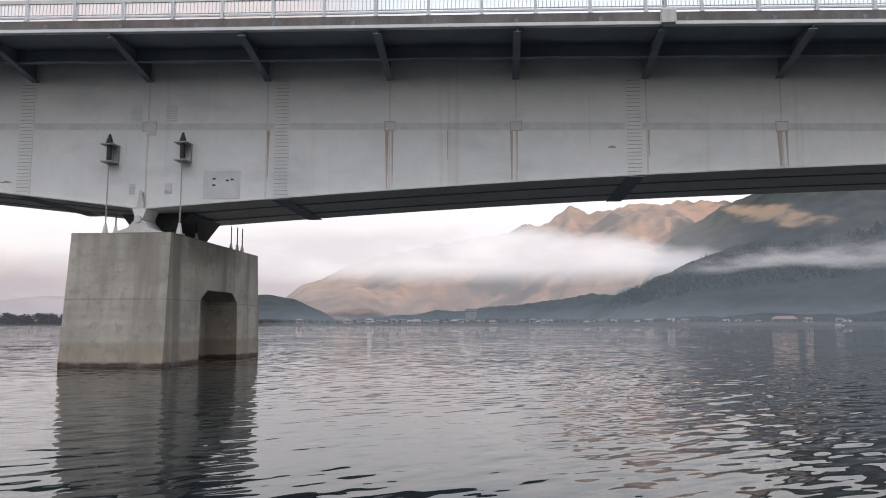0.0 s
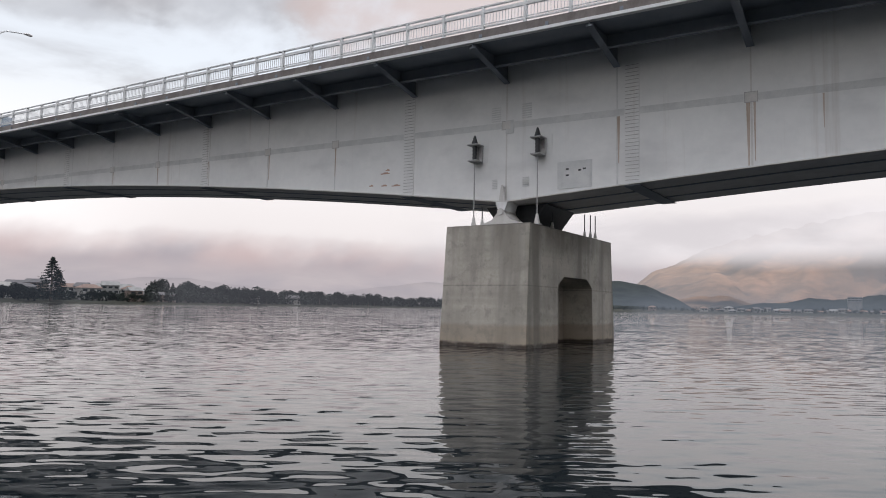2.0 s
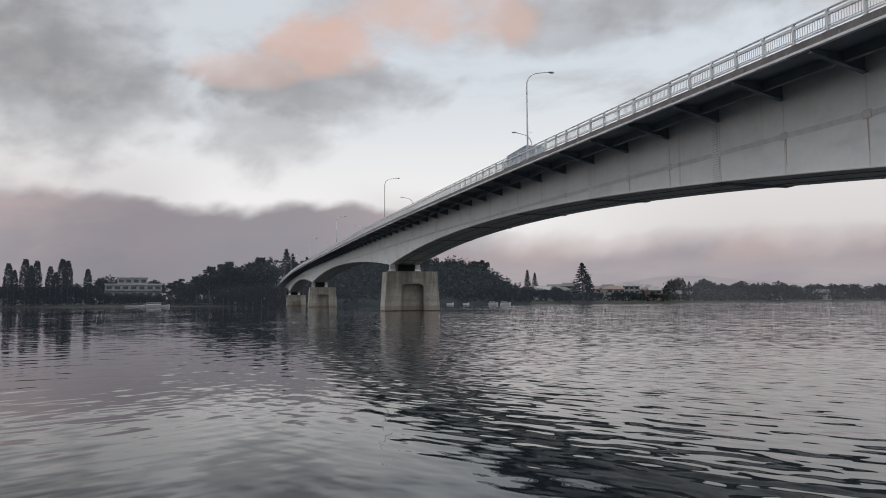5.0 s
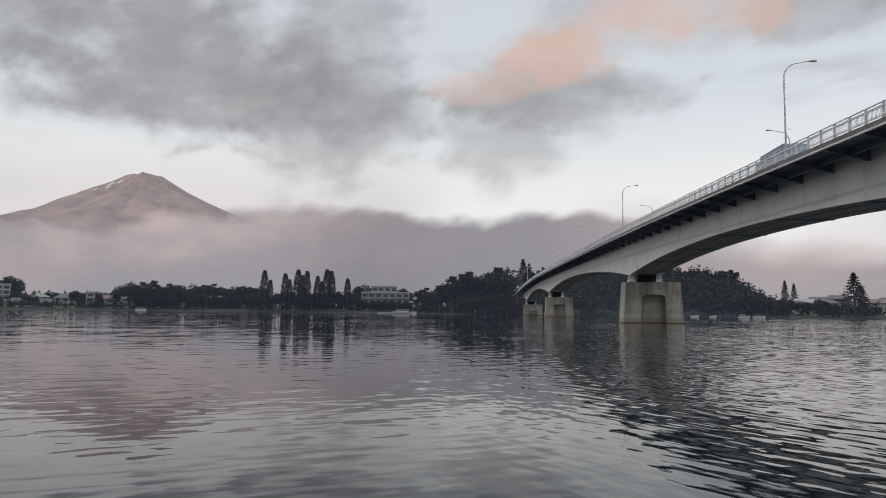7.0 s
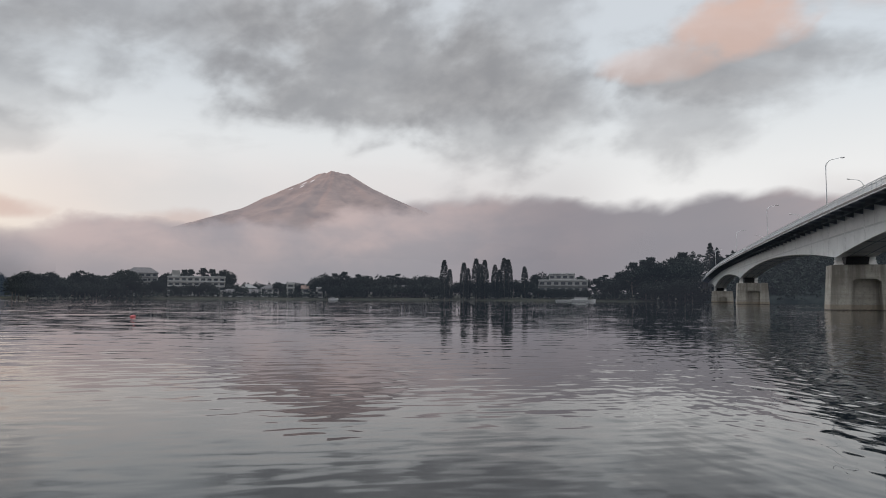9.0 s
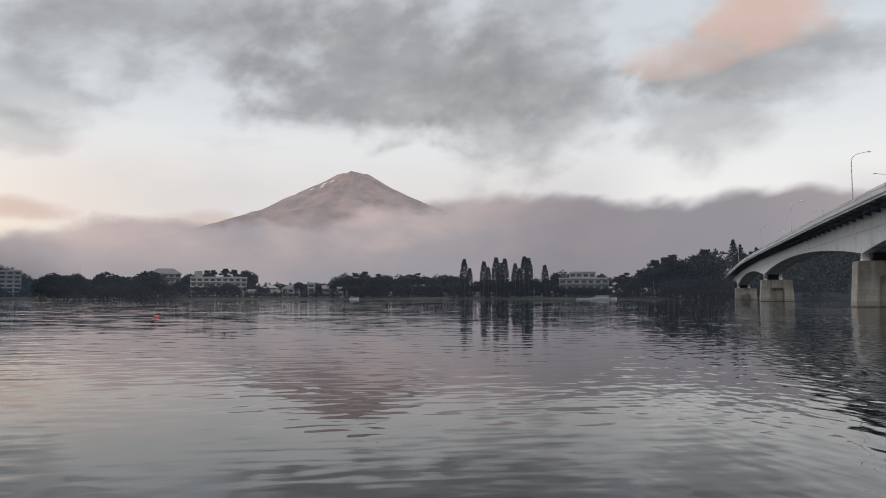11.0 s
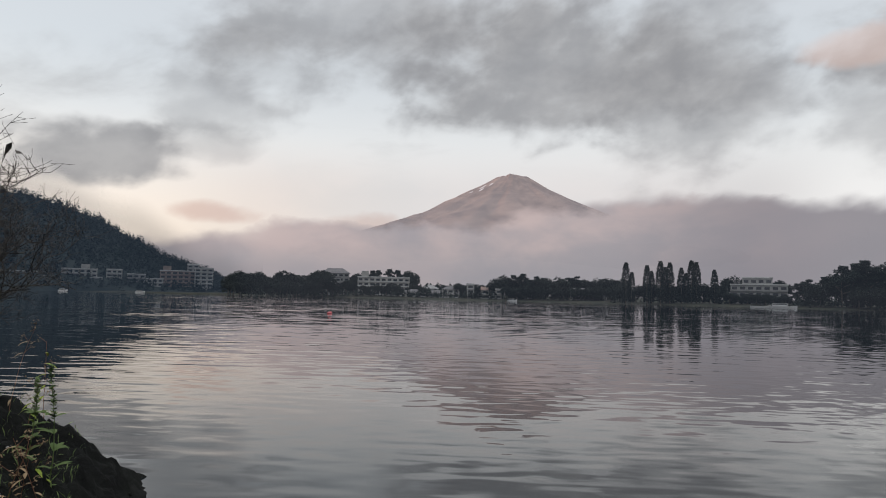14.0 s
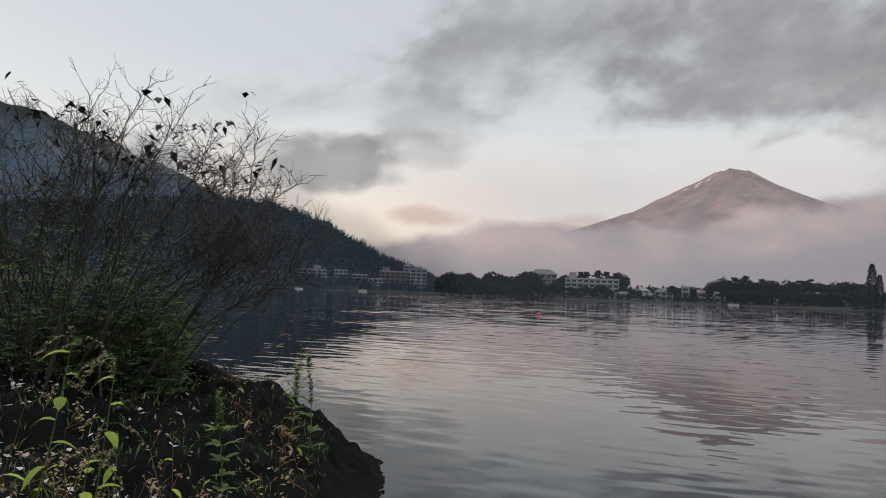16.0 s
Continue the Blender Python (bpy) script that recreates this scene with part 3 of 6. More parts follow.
PIER_TOPS = (5.12, 7.15, 7.25, 5.75)
for px, top in zip(PIERS, PIER_TOPS):
    first = top == 5.12
    pier(px - 0.2 if first else px - 0.25, top, 4.03 if first else 4.14, 22.85 if first else 22.95, 32.45 if first else 32.3, niche={5.12: 3.05, 7.15: 4.95, 7.25: 4.6, 5.75: 2.6}[top])


# ---------------------------------------------------------------- fittings at the first pier
def cable_restrainer(x):
    """A black capped spring box on the web, with a rod running down to the pier top."""
    c = thing("cable_restrainer", "black capped spring unit with a steel rod bracketed to the girder", "bridge restrainer", group="restrainers on the girder")
    y = NEAR - 0.36
    bm = fresh()
    tube(bm, (x, y, 8.86), (x, y, 9.22), 0.155, 0.05, 12)
    tube(bm, (x, y, 9.22), (x, y, 9.27), 0.05, 0.02, 8)
    part("cap", bm, M_BLACK, c, "black conical rubber cap")
    bm = fresh()
    tube(bm, (x, y, 8.16), (x, y, 8.80), 0.095, 0.095, 14)
    for z in (8.25, 8.4, 8.55, 8.7):
        tube(bm, (x, y, z), (x, y, z + 0.04), 0.108, 0.108, 14)
    part("spring", bm, M_BLACK, c, "black spring barrel")
    for z, w in ((8.80, 0.27), (8.08, 0.24)):
        bm = fresh()
        box(bm, x - w, x + w, y - 0.22, NEAR - 0.02, z, z + 0.055, 0.008)
        part("bracket_plate", bm, M_SEAM, c)
    for dx in (-0.02, 0.22):
        bm = fresh()
        vs = [bm.verts.new((x + dx + s, p[0], p[1])) for s in (0, 0.03) for p in ((NEAR - 0.02, 8.135), (NEAR - 0.02, 8.795), (NEAR - 0.16, 8.795), (NEAR - 0.10, 8.135))]
        for q in ((0, 1, 2, 3), (7, 6, 5, 4), (0, 4, 5, 1), (1, 5, 6, 2), (2, 6, 7, 3), (3, 7, 4, 0)):
            bm.faces.new([vs[i] for i in q])
        part("gusset", bm, M_SEAM, c)
    bm = fresh()
    box(bm, x - 0.30, x + 0.52, NEAR - 0.015, NEAR - 0.002, 7.98, 8.98)
    part("backing_plate", bm, M_STEEL, c)
    bm = fresh()
    tube(bm, (x, y, 5.55), (x, y, 8.078), 0.026, 0.026, 8)
    part("rod", bm, M_SEAM, c, "dark steel rod")
    bm = fresh()
    tube(bm, (x, y, 5.15), (x, y, 5.58), 0.13, 0.05, 10)
    box(bm, x - 0.16, x + 0.16, y - 0.16, y + 0.16, 5.12, 5.16)
    part("anchor", bm, M_STEEL_OLD, c, "grey cone-shaped anchor on the pier")
    return c


for x in (-17.72, -14.64):
    cable_restrainer(x)


def anchor_rod(x, y, h=0.9):
    a = thing("anchor_rod", "dark anchor rod with a cone foot on the pier top", "anchor rod", group="anchor rods on the pier")
    bm = fresh()
    tube(bm, (x, y, 5.12), (x, y, 5.52), 0.12, 0.04, 10)
    part("foot", bm, M_STEEL_OLD, a)
    bm = fresh()
    tube(bm, (x, y, 5.50), (x, y, 5.50 + h), 0.028, 0.028, 6)
    part("rod", bm, M_BLACK, a)


for x, y in ((-17.35, 23.75), (-15.1, 30.1), (-14.95, 30.5), (-14.85, 30.9), (-14.95, 24.2), (-15.1, 26.2)):
    anchor_rod(x, y, 0.55 if y < 27 else 0.85)


def bridge_bearing(px, top, under, y):
    b = thing("bridge_bearing", "pale grey cast steel pin bearing between pier and girder", "bearing", group="bearings on the piers")
    bm = fresh()
    rows = []
    for yy in (y - 0.55, y + 0.55):
        rows.append([bm.verts.new((px + dx, yy, top + dz)) for dx, dz in ((-1.05, 0.0), (-1.0, 0.14), (-0.45, 0.30), (-0.16, 0.62), (0.16, 0.62), (0.45, 0.30), (1.0, 0.14), (1.05, 0.0))])
    n = len(rows[0])
    for i in range(n):
        bm.faces.new((rows[0][i], rows[0][(i + 1) % n], rows[1][(i + 1) % n], rows[1][i]))
    bm.faces.new(rows[0])
    bm.faces.new(rows[1][::-1])
    part("base_casting", bm, M_STEEL_OLD, b)
    bm = fresh()
    tube(bm, (px, y - 0.62, top + 0.66), (px, y + 0.62, top + 0.66), 0.14, 0.14, 14)
    part("pin", bm, M_STEEL_OLD, b)
    bm = fresh()
    rows = [[bm.verts.new((px + dx, yy, z)) for dx, z in ((-0.16, top + 0.70), (0.16, top + 0.70), (0.30, under - 0.05), (-0.30, under - 0.05))] for yy in (y - 0.5, y + 0.5)]
    for i in range(4):
        bm.faces.new((rows[0][i], rows[0][(i + 1) % 4], rows[1][(i + 1) % 4], rows[1][i]))
    bm.faces.new(rows[0])
    bm.faces.new(rows[1][::-1])
    part("rocker", bm, M_STEEL, b)


for px, top in zip(PIERS, PIER_TOPS):
    for y in (NEAR + 0.25, FAR - 0.25):
        bridge_bearing(px, top, max(soffit(px), top + 0.95), y)

# block under the girder over each pier, black for shade there, narrower below
for px, top in zip(PIERS, PIER_TOPS):
    under = max(soffit(px), top + 0.95) - 0.055
    bm = fresh()
    rows = [[bm.verts.new((px + dx, yy, z)) for dx, z in ((-0.75, top + 0.12), (0.75, top + 0.12), (1.5, under), (-1.5, under))] for yy in (NEAR + 1.1, FAR - 0.9)]
    for i in range(4):
        bm.faces.new((rows[0][i], rows[0][(i + 1) % 4], rows[1][(i + 1) % 4], rows[1][i]))
    bm.faces.new(rows[0])
    bm.faces.new(rows[1][::-1])
    bmesh.ops.recalc_face_normals(bm, faces=bm.faces)
    part("shadowed_block", bm, M_BLACK, bridge, "steel block over the pier, coloured black for the shade there")

# stiffening fin, access plates and ventilation slots on the web over the first pier
bm = fresh()
vs = [bm.verts.new((-16.4 + dx, yy, z)) for yy in (NEAR - 0.22, NEAR - 0.17) for dx, z in ((-0.17, 6.13), (0.17, 6.13), (0.04, 6.95), (-0.04, 6.95))]
for q in ((0, 1, 2, 3), (7, 6, 5, 4), (0, 4, 5, 1), (1, 5, 6, 2), (2, 6, 7, 3), (3, 7, 4, 0)):
    bm.faces.new([vs[i] for i in q])
box(bm, -16.43, -16.37, NEAR - 0.17, NEAR - 0.002, 6.05, 6.9)
part("bearing_fin", bm, M_STEEL_OLD, bridge, "pale steel fin over the bearing")
for x0, x1, z0, z1, n in ((-17.05, -16.6, 9.85, 10.55, 7), (-15.55, -15.1, 9.85, 10.55, 7), (-17.0, -16.75, 6.85, 7.3, 6), (-15.5, -15.2, 6.85, 7.3, 6)):
    for i in range(n):
        bm = fresh()
        z = z0 + (z1 - z0) * i / n
        box(bm, x0, x1, NEAR - 0.03, NEAR - 0.001, z, z + (z1 - z0) / n * 0.45)
        part("vent_slat", bm, M_BOLT, bridge)
bm = fresh()
box(bm, -16.35, -15.95, NEAR - 0.04, NEAR - 0.014, 9.25, 9.85, 0.006)
part("cover_plate", bm, M_BOLT, bridge)
bm = fresh()
box(bm, -13.88, -12.36, NEAR - 0.03, NEAR - 0.002, 6.6, 7.74, 0.006)
for i in range(11):
    for x in (-13.8, -13.66, -12.58, -12.44):
        z = 6.68 + i * 0.098
        box(bm, x - 0.02, x + 0.02, NEAR - 0.045, NEAR - 0.03, z - 0.02, z + 0.02)
plate = part("access_plate", bm, M_BOLT, bridge, "bolted square access plate")
for dx, dz in ((-13.5, 7.38), (-13.5, 7.12), (-12.95, 7.3), (-12.75, 7.34)):
    bm = fresh()
    box(bm, dx, dx + 0.13, NEAR - 0.036, NEAR - 0.029, dz, dz + 0.07)
    part("painted_mark", bm, M_BLACK, plate)
# patches where red primer shows through
for x, z, w in ((-23.3, 8.05, 0.55), (-23.0, 8.2, 0.25), (-23.25, 7.45, 0.35), (-22.6, 7.4, 0.5), (-24.0, 7.5, 0.25), (2.2, 8.35, 0.3)):
    bm = fresh()
    box(bm, x, x + w, NEAR - 0.004, NEAR - 0.001, z, z + 0.055)
    box(bm, x + w * 0.3, x + w * 0.8, NEAR - 0.004, NEAR - 0.001, z + 0.056, z + 0.09)
    part("primer_patch", bm, M_RUST, bridge, "flaked paint showing red primer")
M_STREAK = material("thin_rust_wash", (0.40, 0.31, 0.25), (0.54, 0.47, 0.42), 0.7, 0.0, 5.0, 0.05, stretch=(1, 1, 0.1))
# rust streaks below some seam joints
for x, w, l in ((-6.42, 0.07, 2.6), (-6.2, 0.04, 2.2), (-1.5, 0.06, 2.2), (-1.28, 0.03, 1.6), (8.6, 0.10, 1.7), (8.85, 0.05, 1.6), (-11.25, 0.06, 1.9), (-26.3, 0.05, 1.5), (-41.3, 0.05, 1.4), (-36.4, 0.03, 1.0), (-4.0, 0.03, 1.2), (3.75, 0.04, 1.0), (-31.2, 0.05, 1.4), (-46.2, 0.05, 1.4)):
    bm = fresh()
    zt = deck(x) - 2.88
    zb = max(soffit(x) + 0.05, zt - l)
    vs = [bm.verts.new((x + dx, yy, z)) for yy in (NEAR - 0.0165, NEAR - 0.0135) for dx, z in ((-w, zt), (w, zt), (w * 0.35, zb), (-w * 0.35, zb))]
    for q in ((0, 1, 2, 3), (7, 6, 5, 4), (0, 4, 5, 1), (1, 5, 6, 2), (2, 6, 7, 3), (3, 7, 4, 0)):
        bm.faces.new([vs[i] for i in q])
    part("rust_streak", bm, M_STREAK, bridge, "thin brown rust streak")


# ---------------------------------------------------------------- lamps on the bridge
def curve_tube(name, pts, r, mat, parent, n=8):
    bm = fresh()
    pts = [Vector(p) for p in pts]
    rings = []
    for i, p in enumerate(pts):
        d = (pts[min(i + 1, len(pts) - 1)] - pts[max(i - 1, 0)]).to_track_quat("Z", "Y")
        rad = r(i / (len(pts) - 1)) if callable(r) else r
        rings.append([bm.verts.new(p + d @ Vector((rad * math.cos(2 * math.pi * k / n), rad * math.sin(2 * math.pi * k / n), 0))) for k in range(n)])
    for a, b in zip(rings, rings[1:]):
        for k in range(n):
            bm.faces.new((a[k], a[(k + 1) % n], b[(k + 1) % n], b[k]))
    bm.faces.new(rings[0][::-1])
    bm.faces.new(rings[-1])
    return part(name, bm, mat, parent, smooth=True)


def street_lamp(x, y, side):
    z = deck(x) + 0.44
    l = thing("street_lamp", "tall grey steel street lamp with a curved arm over the roadway", "street lamp", (x, y, z), 90 if side > 0 else -90, group="lamps along the bridge")
    pts = [(0, 0, 0), (0, 0, 3), (0, 0, 6.75)] + [(1.15 * (1 - math.cos(a)), 0, 6.75 + 1.2 * math.sin(a)) for a in [i * math.pi / 14 for i in range(1, 7)]] + [(1.6, 0, 8.05), (2.05, 0, 8.11)]
    curve_tube("pole", pts, lambda t: 0.085 - 0.045 * t, M_RAIL, l)
    bm = fresh()
    rows = []
    for u, w, h in ((0.0, 0.05, 0.05), (0.12, 0.11, 0.09), (0.38, 0.15, 0.14), (0.58, 0.12, 0.11), (0.66, 0.03, 0.03)):
        rows.append([bm.verts.new((2.0 + u, w * math.cos(a), 8.13 + (h if math.sin(a) > 0 else h * 0.7) * math.sin(a))) for a in [k * math.pi / 4 for k in range(8)]])
    for a, b in zip(rows, rows[1:]):
        for k in range(8):
            bm.faces.new((a[k], a[(k + 1) % 8], b[(k + 1) % 8], b[k]))
    bm.faces.new(rows[0])
    bm.faces.new(rows[-1])
    part("lamp_head", bm, M_STEEL_OLD, l, "grey cobra-head lantern", True)
    bm = fresh()
    tube(bm, (0.05, 0, 2.6), (0.42, 0, 2.55), 0.02, 0.02, 6)
    part("peg", bm, M_RAIL, l)
    bm = fresh()
    box(bm, -0.14, 0.14, -0.14, 0.14, -0.02, 0.03, 0.005)
    part("base_plate", bm, M_RAIL, l)


LAMPS = (3.85, -58.0, -119.4, -179.0, -245.0, -330.0)
for x in LAMPS:
    street_lamp(x, EDGE_N + 0.32, 1)
for x in (-56.4 - 25, -117.3 - 25, -174.6 - 25, -240 - 25, -330 - 20):
    street_lamp(x, EDGE_F - 0.32, -1)
# outlet pipe under the lamp on the near edge
bm = fresh()
box(bm, 3.6, 4.1, EDGE_N - 0.28, EDGE_N - 0.072, deck(3.85) - 0.05, deck(3.85) + 0.42, 0.01)
part("lamp_bracket", bm, M_STEEL_OLD, bridge, "stained steel lamp bracket on the deck edge")


# ---------------------------------------------------------------- vehicle on the bridge
M_TRUCK = material("dull_blue_paint", (0.16, 0.23, 0.31), (0.22, 0.29, 0.37), 0.5, 0.0, 1.0, 0.02)
M_CAB = material("cab_paint_white", (0.55, 0.56, 0.57), (0.65, 0.66, 0.66), 0.4, 0.0, 1.0, 0.02)


def truck(x, y):
    z = deck(x) + 0.37
    slope = math.degrees(math.atan2(deck(x - 5) - deck(x + 5), 10))
    t = thing("box_truck", "blue box truck driving along the bridge roadway", "truck")
    t.matrix_basis = pose(x, y, z, 0, slope, 180)
    bm = fresh()
    box(bm, -2.4, 2.6, -1.12, 1.12, 0.95, 2.85, 0.04)
    body = part("cargo_box", bm, M_TRUCK, t, "blue panelled cargo box")
    for i in range(7):
        xx = -2.3 + i * 0.78
        for s in (-1.14, 1.125):
            bm = fresh()
            box(bm, xx, xx + 0.06, s, s + 0.015, 1.0, 2.8)
            part("rib", bm, M_TRUCK, body)
    bm = fresh()
    rows = [[bm.verts.new((px, yy, pz)) for px, pz in ((2.7, 0.5), (4.3, 0.5), (4.35, 1.5), (4.0, 2.3), (2.7, 2.4))] for yy in (-1.05, 1.05)]
    for i in range(5):
        bm.faces.new((rows[0][i], rows[0][(i + 1) % 5], rows[1][(i + 1) % 5], rows[1][i]))
    bm.faces.new(rows[0])
    bm.faces.new(rows[1][::-1])
    cab = part("cab", bm, M_CAB, t, "white driver cab")
    bm = fresh()
    for s in (-1.058, 1.053):
        box(bm, 3.0, 3.9, s, s + 0.005, 1.5, 2.15)
    part("side_window", bm, M_BLACK, cab)
    bm = fresh()
    box(bm, -3.1, 4.2, -0.45, 0.45, 0.6, 0.9)
    part("chassis", bm, M_BLACK, t)
    for xx in (-2.2, -1.2, 3.5):
        for yy in (-0.95, 0.95):
            bm = fresh()
            tube(bm, (xx, yy - 0.14, 0.46), (xx, yy + 0.14, 0.46), 0.46, 0.46, 16)
            part("wheel", bm, M_BLACK, t, "black truck wheel")


truck(-67.0, 25.0)

# ---------------------------------------------------------------- mountains and hills
M_FOREST = material("dark_forest", (0.012, 0.017, 0.017), (0.030, 0.037, 0.034), 0.95, 0.0, 0.03, 0.9, fine=8.0, spec=0.05)


def gully_strips(g, place, col):
    """Strips of dark grey along the gullies, slanting down the slopes."""
    turned = g.add("ShaderNodeVectorRotate", {"Vector": place, "Angle": radians(38)}, rotation_type="Y_AXIS").outputs[0]
    n = g.noise(g.mapped(turned, (0.0016, 0.003, 0.0075)), 1.0, 5.0, 0.55)
    return g.mix(g.ramp(n, 0.50, 0.60, 0.0, 0.85), col, (0.035, 0.038, 0.038))


M_MOOR = material("dry_mountain_grass", (0.085, 0.066, 0.052), (0.25, 0.17, 0.118), 0.95, 0.0, 0.004, 0.5, fine=9.0, spec=0.05, extra=gully_strips)


# paints the sunlit patches of the shaded flank in brown
def sunlit_patches(g, place, col):
    n = g.noise(g.mapped(place, (0.0035, 0.0035, 0.006)), 1.0, 6.0, 0.6)
    return g.mix(g.ramp(n, 0.55, 0.66), col, (0.20, 0.15, 0.10))


# wood colour kept dark to paint in the flank's shade
M_SLOPE = material("wood_shade_and_sun_patches", (0.014, 0.019, 0.018), (0.035, 0.042, 0.036), 0.95, 0.0, 0.02, 0.8, fine=8.0, spec=0.05, extra=sunlit_patches)
M_LAVA = material("red_brown_volcanic_scree", (0.108, 0.098, 0.105), (0.235, 0.19, 0.178), 0.95, 0.0, 0.006, 0.4, fine=6.0, spec=0.05)
M_SNOW = material("old_snow", (0.40, 0.41, 0.43), (0.55, 0.56, 0.58), 0.8, 0.0, 0.05, 0.1)


def crest_at(crest, az):
    for (a0, e0), (a1, e1) in zip(crest, crest[1:]):
        if a0 <= az <= a1:
            f = (az - a0) / (a1 - a0)
            f = f * f * (3 - 2 * f) * 0.4 + f * 0.6
            return e0 + (e1 - e0) * f
    return 0.0


def ridge(name, crest, dist, depth, mat, label, rough=0.12, seed=0, step=0.25, gully=1.0, rows=22):
    """A hill whose skyline has the given heights (turn, elevation in degrees), standing at a distance, with spurs and gullies."""
    bm = fresh()
    a0, a1 = crest[0][0], crest[-1][0]
    cols = []
    n = int((a1 - a0) / step) + 1
    for i in range(n + 1):
        az = a0 + (a1 - a0) * i / n
        top = dist * math.tan(radians(max(0.0, crest_at(crest, az)))) + 1.6
        col = []
        for j in range(rows + 1):
            f = j / rows
            if f <= 0.7:
                u = f / 0.7
                r = dist - depth * (1 - u)
                prof = u ** 1.15
            else:
                u = (f - 0.7) / 0.3
                r = dist + depth * 0.8 * u
                prof = 1 - u ** 1.3
            q = Vector((az * dist * 0.0175 / (depth * 0.35), r / (depth * 0.9), seed * 7.3))
            spur = noise.fractal(q, 1.0, 2.0, 4) * gully
            rag = noise.fractal(q * 6.0, 0.8, 2.1, 3)
            edge = math.sin(math.pi * min(1.0, prof))
            z = top * (prof + spur * rough * 2.2 * edge) + rag * rough * 0.28 * top * min(1, prof * 2)
            rr = r + spur * depth * 0.12 * edge
            col.append(bm.verts.new(bearing(az, rr, max(-1.0, z) if 0 < j < rows else -4.0)))
        cols.append(col)
    for a, b in zip(cols, cols[1:]):
        for j in range(rows):
            bm.faces.new((a[j], a[j + 1], b[j + 1], b[j]))
    bmesh.ops.recalc_face_normals(bm, faces=bm.faces)
    ob = link_mesh(name, bm, mat, True)
    tagged(ob, label, "hill" if "hill" in name else "mountain", kind="structure")
    return ob


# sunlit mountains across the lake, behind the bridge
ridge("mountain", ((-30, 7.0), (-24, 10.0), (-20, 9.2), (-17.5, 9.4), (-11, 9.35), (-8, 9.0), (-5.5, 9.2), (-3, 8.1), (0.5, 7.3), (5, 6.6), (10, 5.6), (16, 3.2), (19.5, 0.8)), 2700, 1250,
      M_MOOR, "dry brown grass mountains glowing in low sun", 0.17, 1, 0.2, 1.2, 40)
ridge("mountain", ((-54, 7.0), (-44, 9.5), (-38, 10.5), (-31, 11.6), (-26, 12.4), (-22, 11.2), (-17.5, 9.3), (-15, 7.9), (-12.5, 6.2), (-10, 4.4), (-7, 2.2), (-4, 0.4)), 2000, 700, M_SLOPE, "wooded mountain coloured dark for shade, with sunlit patches painted brown", 0.06, 9, 0.2, 0.5)
ridge("mountain", ((-52, 5.0), (-40, 7.0), (-31, 8.0), (-24, 5.9), (-20, 5.5), (-16, 5.0), (-13, 3.6), (-10, 2.4), (-7, 0.6)), 1500, 420, M_FOREST, "dark wooded mountain foot at the far shore", 0.09, 2, 0.2)
ridge("hill", ((-15, 1.0), (-11, 2.3), (-7, 2.5), (-3.5, 1.9), (-1, 1.6), (1, 1.5), (2.5, 1.2), (4, 1.1), (5.5, 1.2), (7, 0.8), (8.5, 0.8), (10.5, 0.5), (12, 0.4), (14, 0.1)), 1600, 200, M_FOREST, "dark wooded foothills under the mist", 0.16, 12, 0.2)
ridge("hill", ((13.0, 0.1), (15, 1.2), (17, 2.1), (19, 2.4), (22, 2.2), (26, 1.4), (29, 0.4)), 1350, 260, M_FOREST, "small dark wooded hill at the far shore", 0.06, 3)
ridge("hill", ((27, 0.3), (30, 1.5), (34, 2.1), (38, 1.6), (43, 0.8), (46, 1.2), (50, 1.5), (53, 1.9), (56, 1.9), (59, 1.5), (63, 0.8), (70, 1.5), (77, 1.2), (84, 0.6)), 2300, 500, M_FOREST, "faint wooded hills behind the town", 0.06, 4)
ridge("hill", ((66.4, 0.2), (68.4, 1.3), (70.0, 2.2), (71.9, 2.9), (75, 3.3), (79, 3.3), (82.5, 2.6), (85, 1.2), (86.5, 0.3)), 450, 60, M_FOREST, "wooded knoll behind the bridge piers", 0.05, 5, 0.12, 0.5)
# near hill and the tall ridge behind it
ridge("hill", ((138.2, 0.5), (140, 1.6), (143, 2.6), (145.5, 3.9), (148, 5.3), (150.5, 6.2), (153, 6.8), (157, 6.8), (162, 6.3), (168, 5.6), (176, 4.6), (186, 3.0), (196, 1.0)), 760, 210, M_FOREST, "dark forested hill above the lakeside hotels", 0.05, 6, 0.2, 0.6)
# past turn 171 the ridge is unseen, raised and extended to block the sun
ridge("mountain", ((150, 2.0), (156, 7.0), (161, 9.2), (165, 10.5), (169.5, 12.0), (176, 13.0), (186, 14.0), (198, 15.0), (212, 15.0), (228, 14.5), (245, 13), (262, 8), (272, 2)), 1500, 500, M_FOREST, "tall dark wooded mountain, its unseen end added to block the sun", 0.06, 7, 0.4)


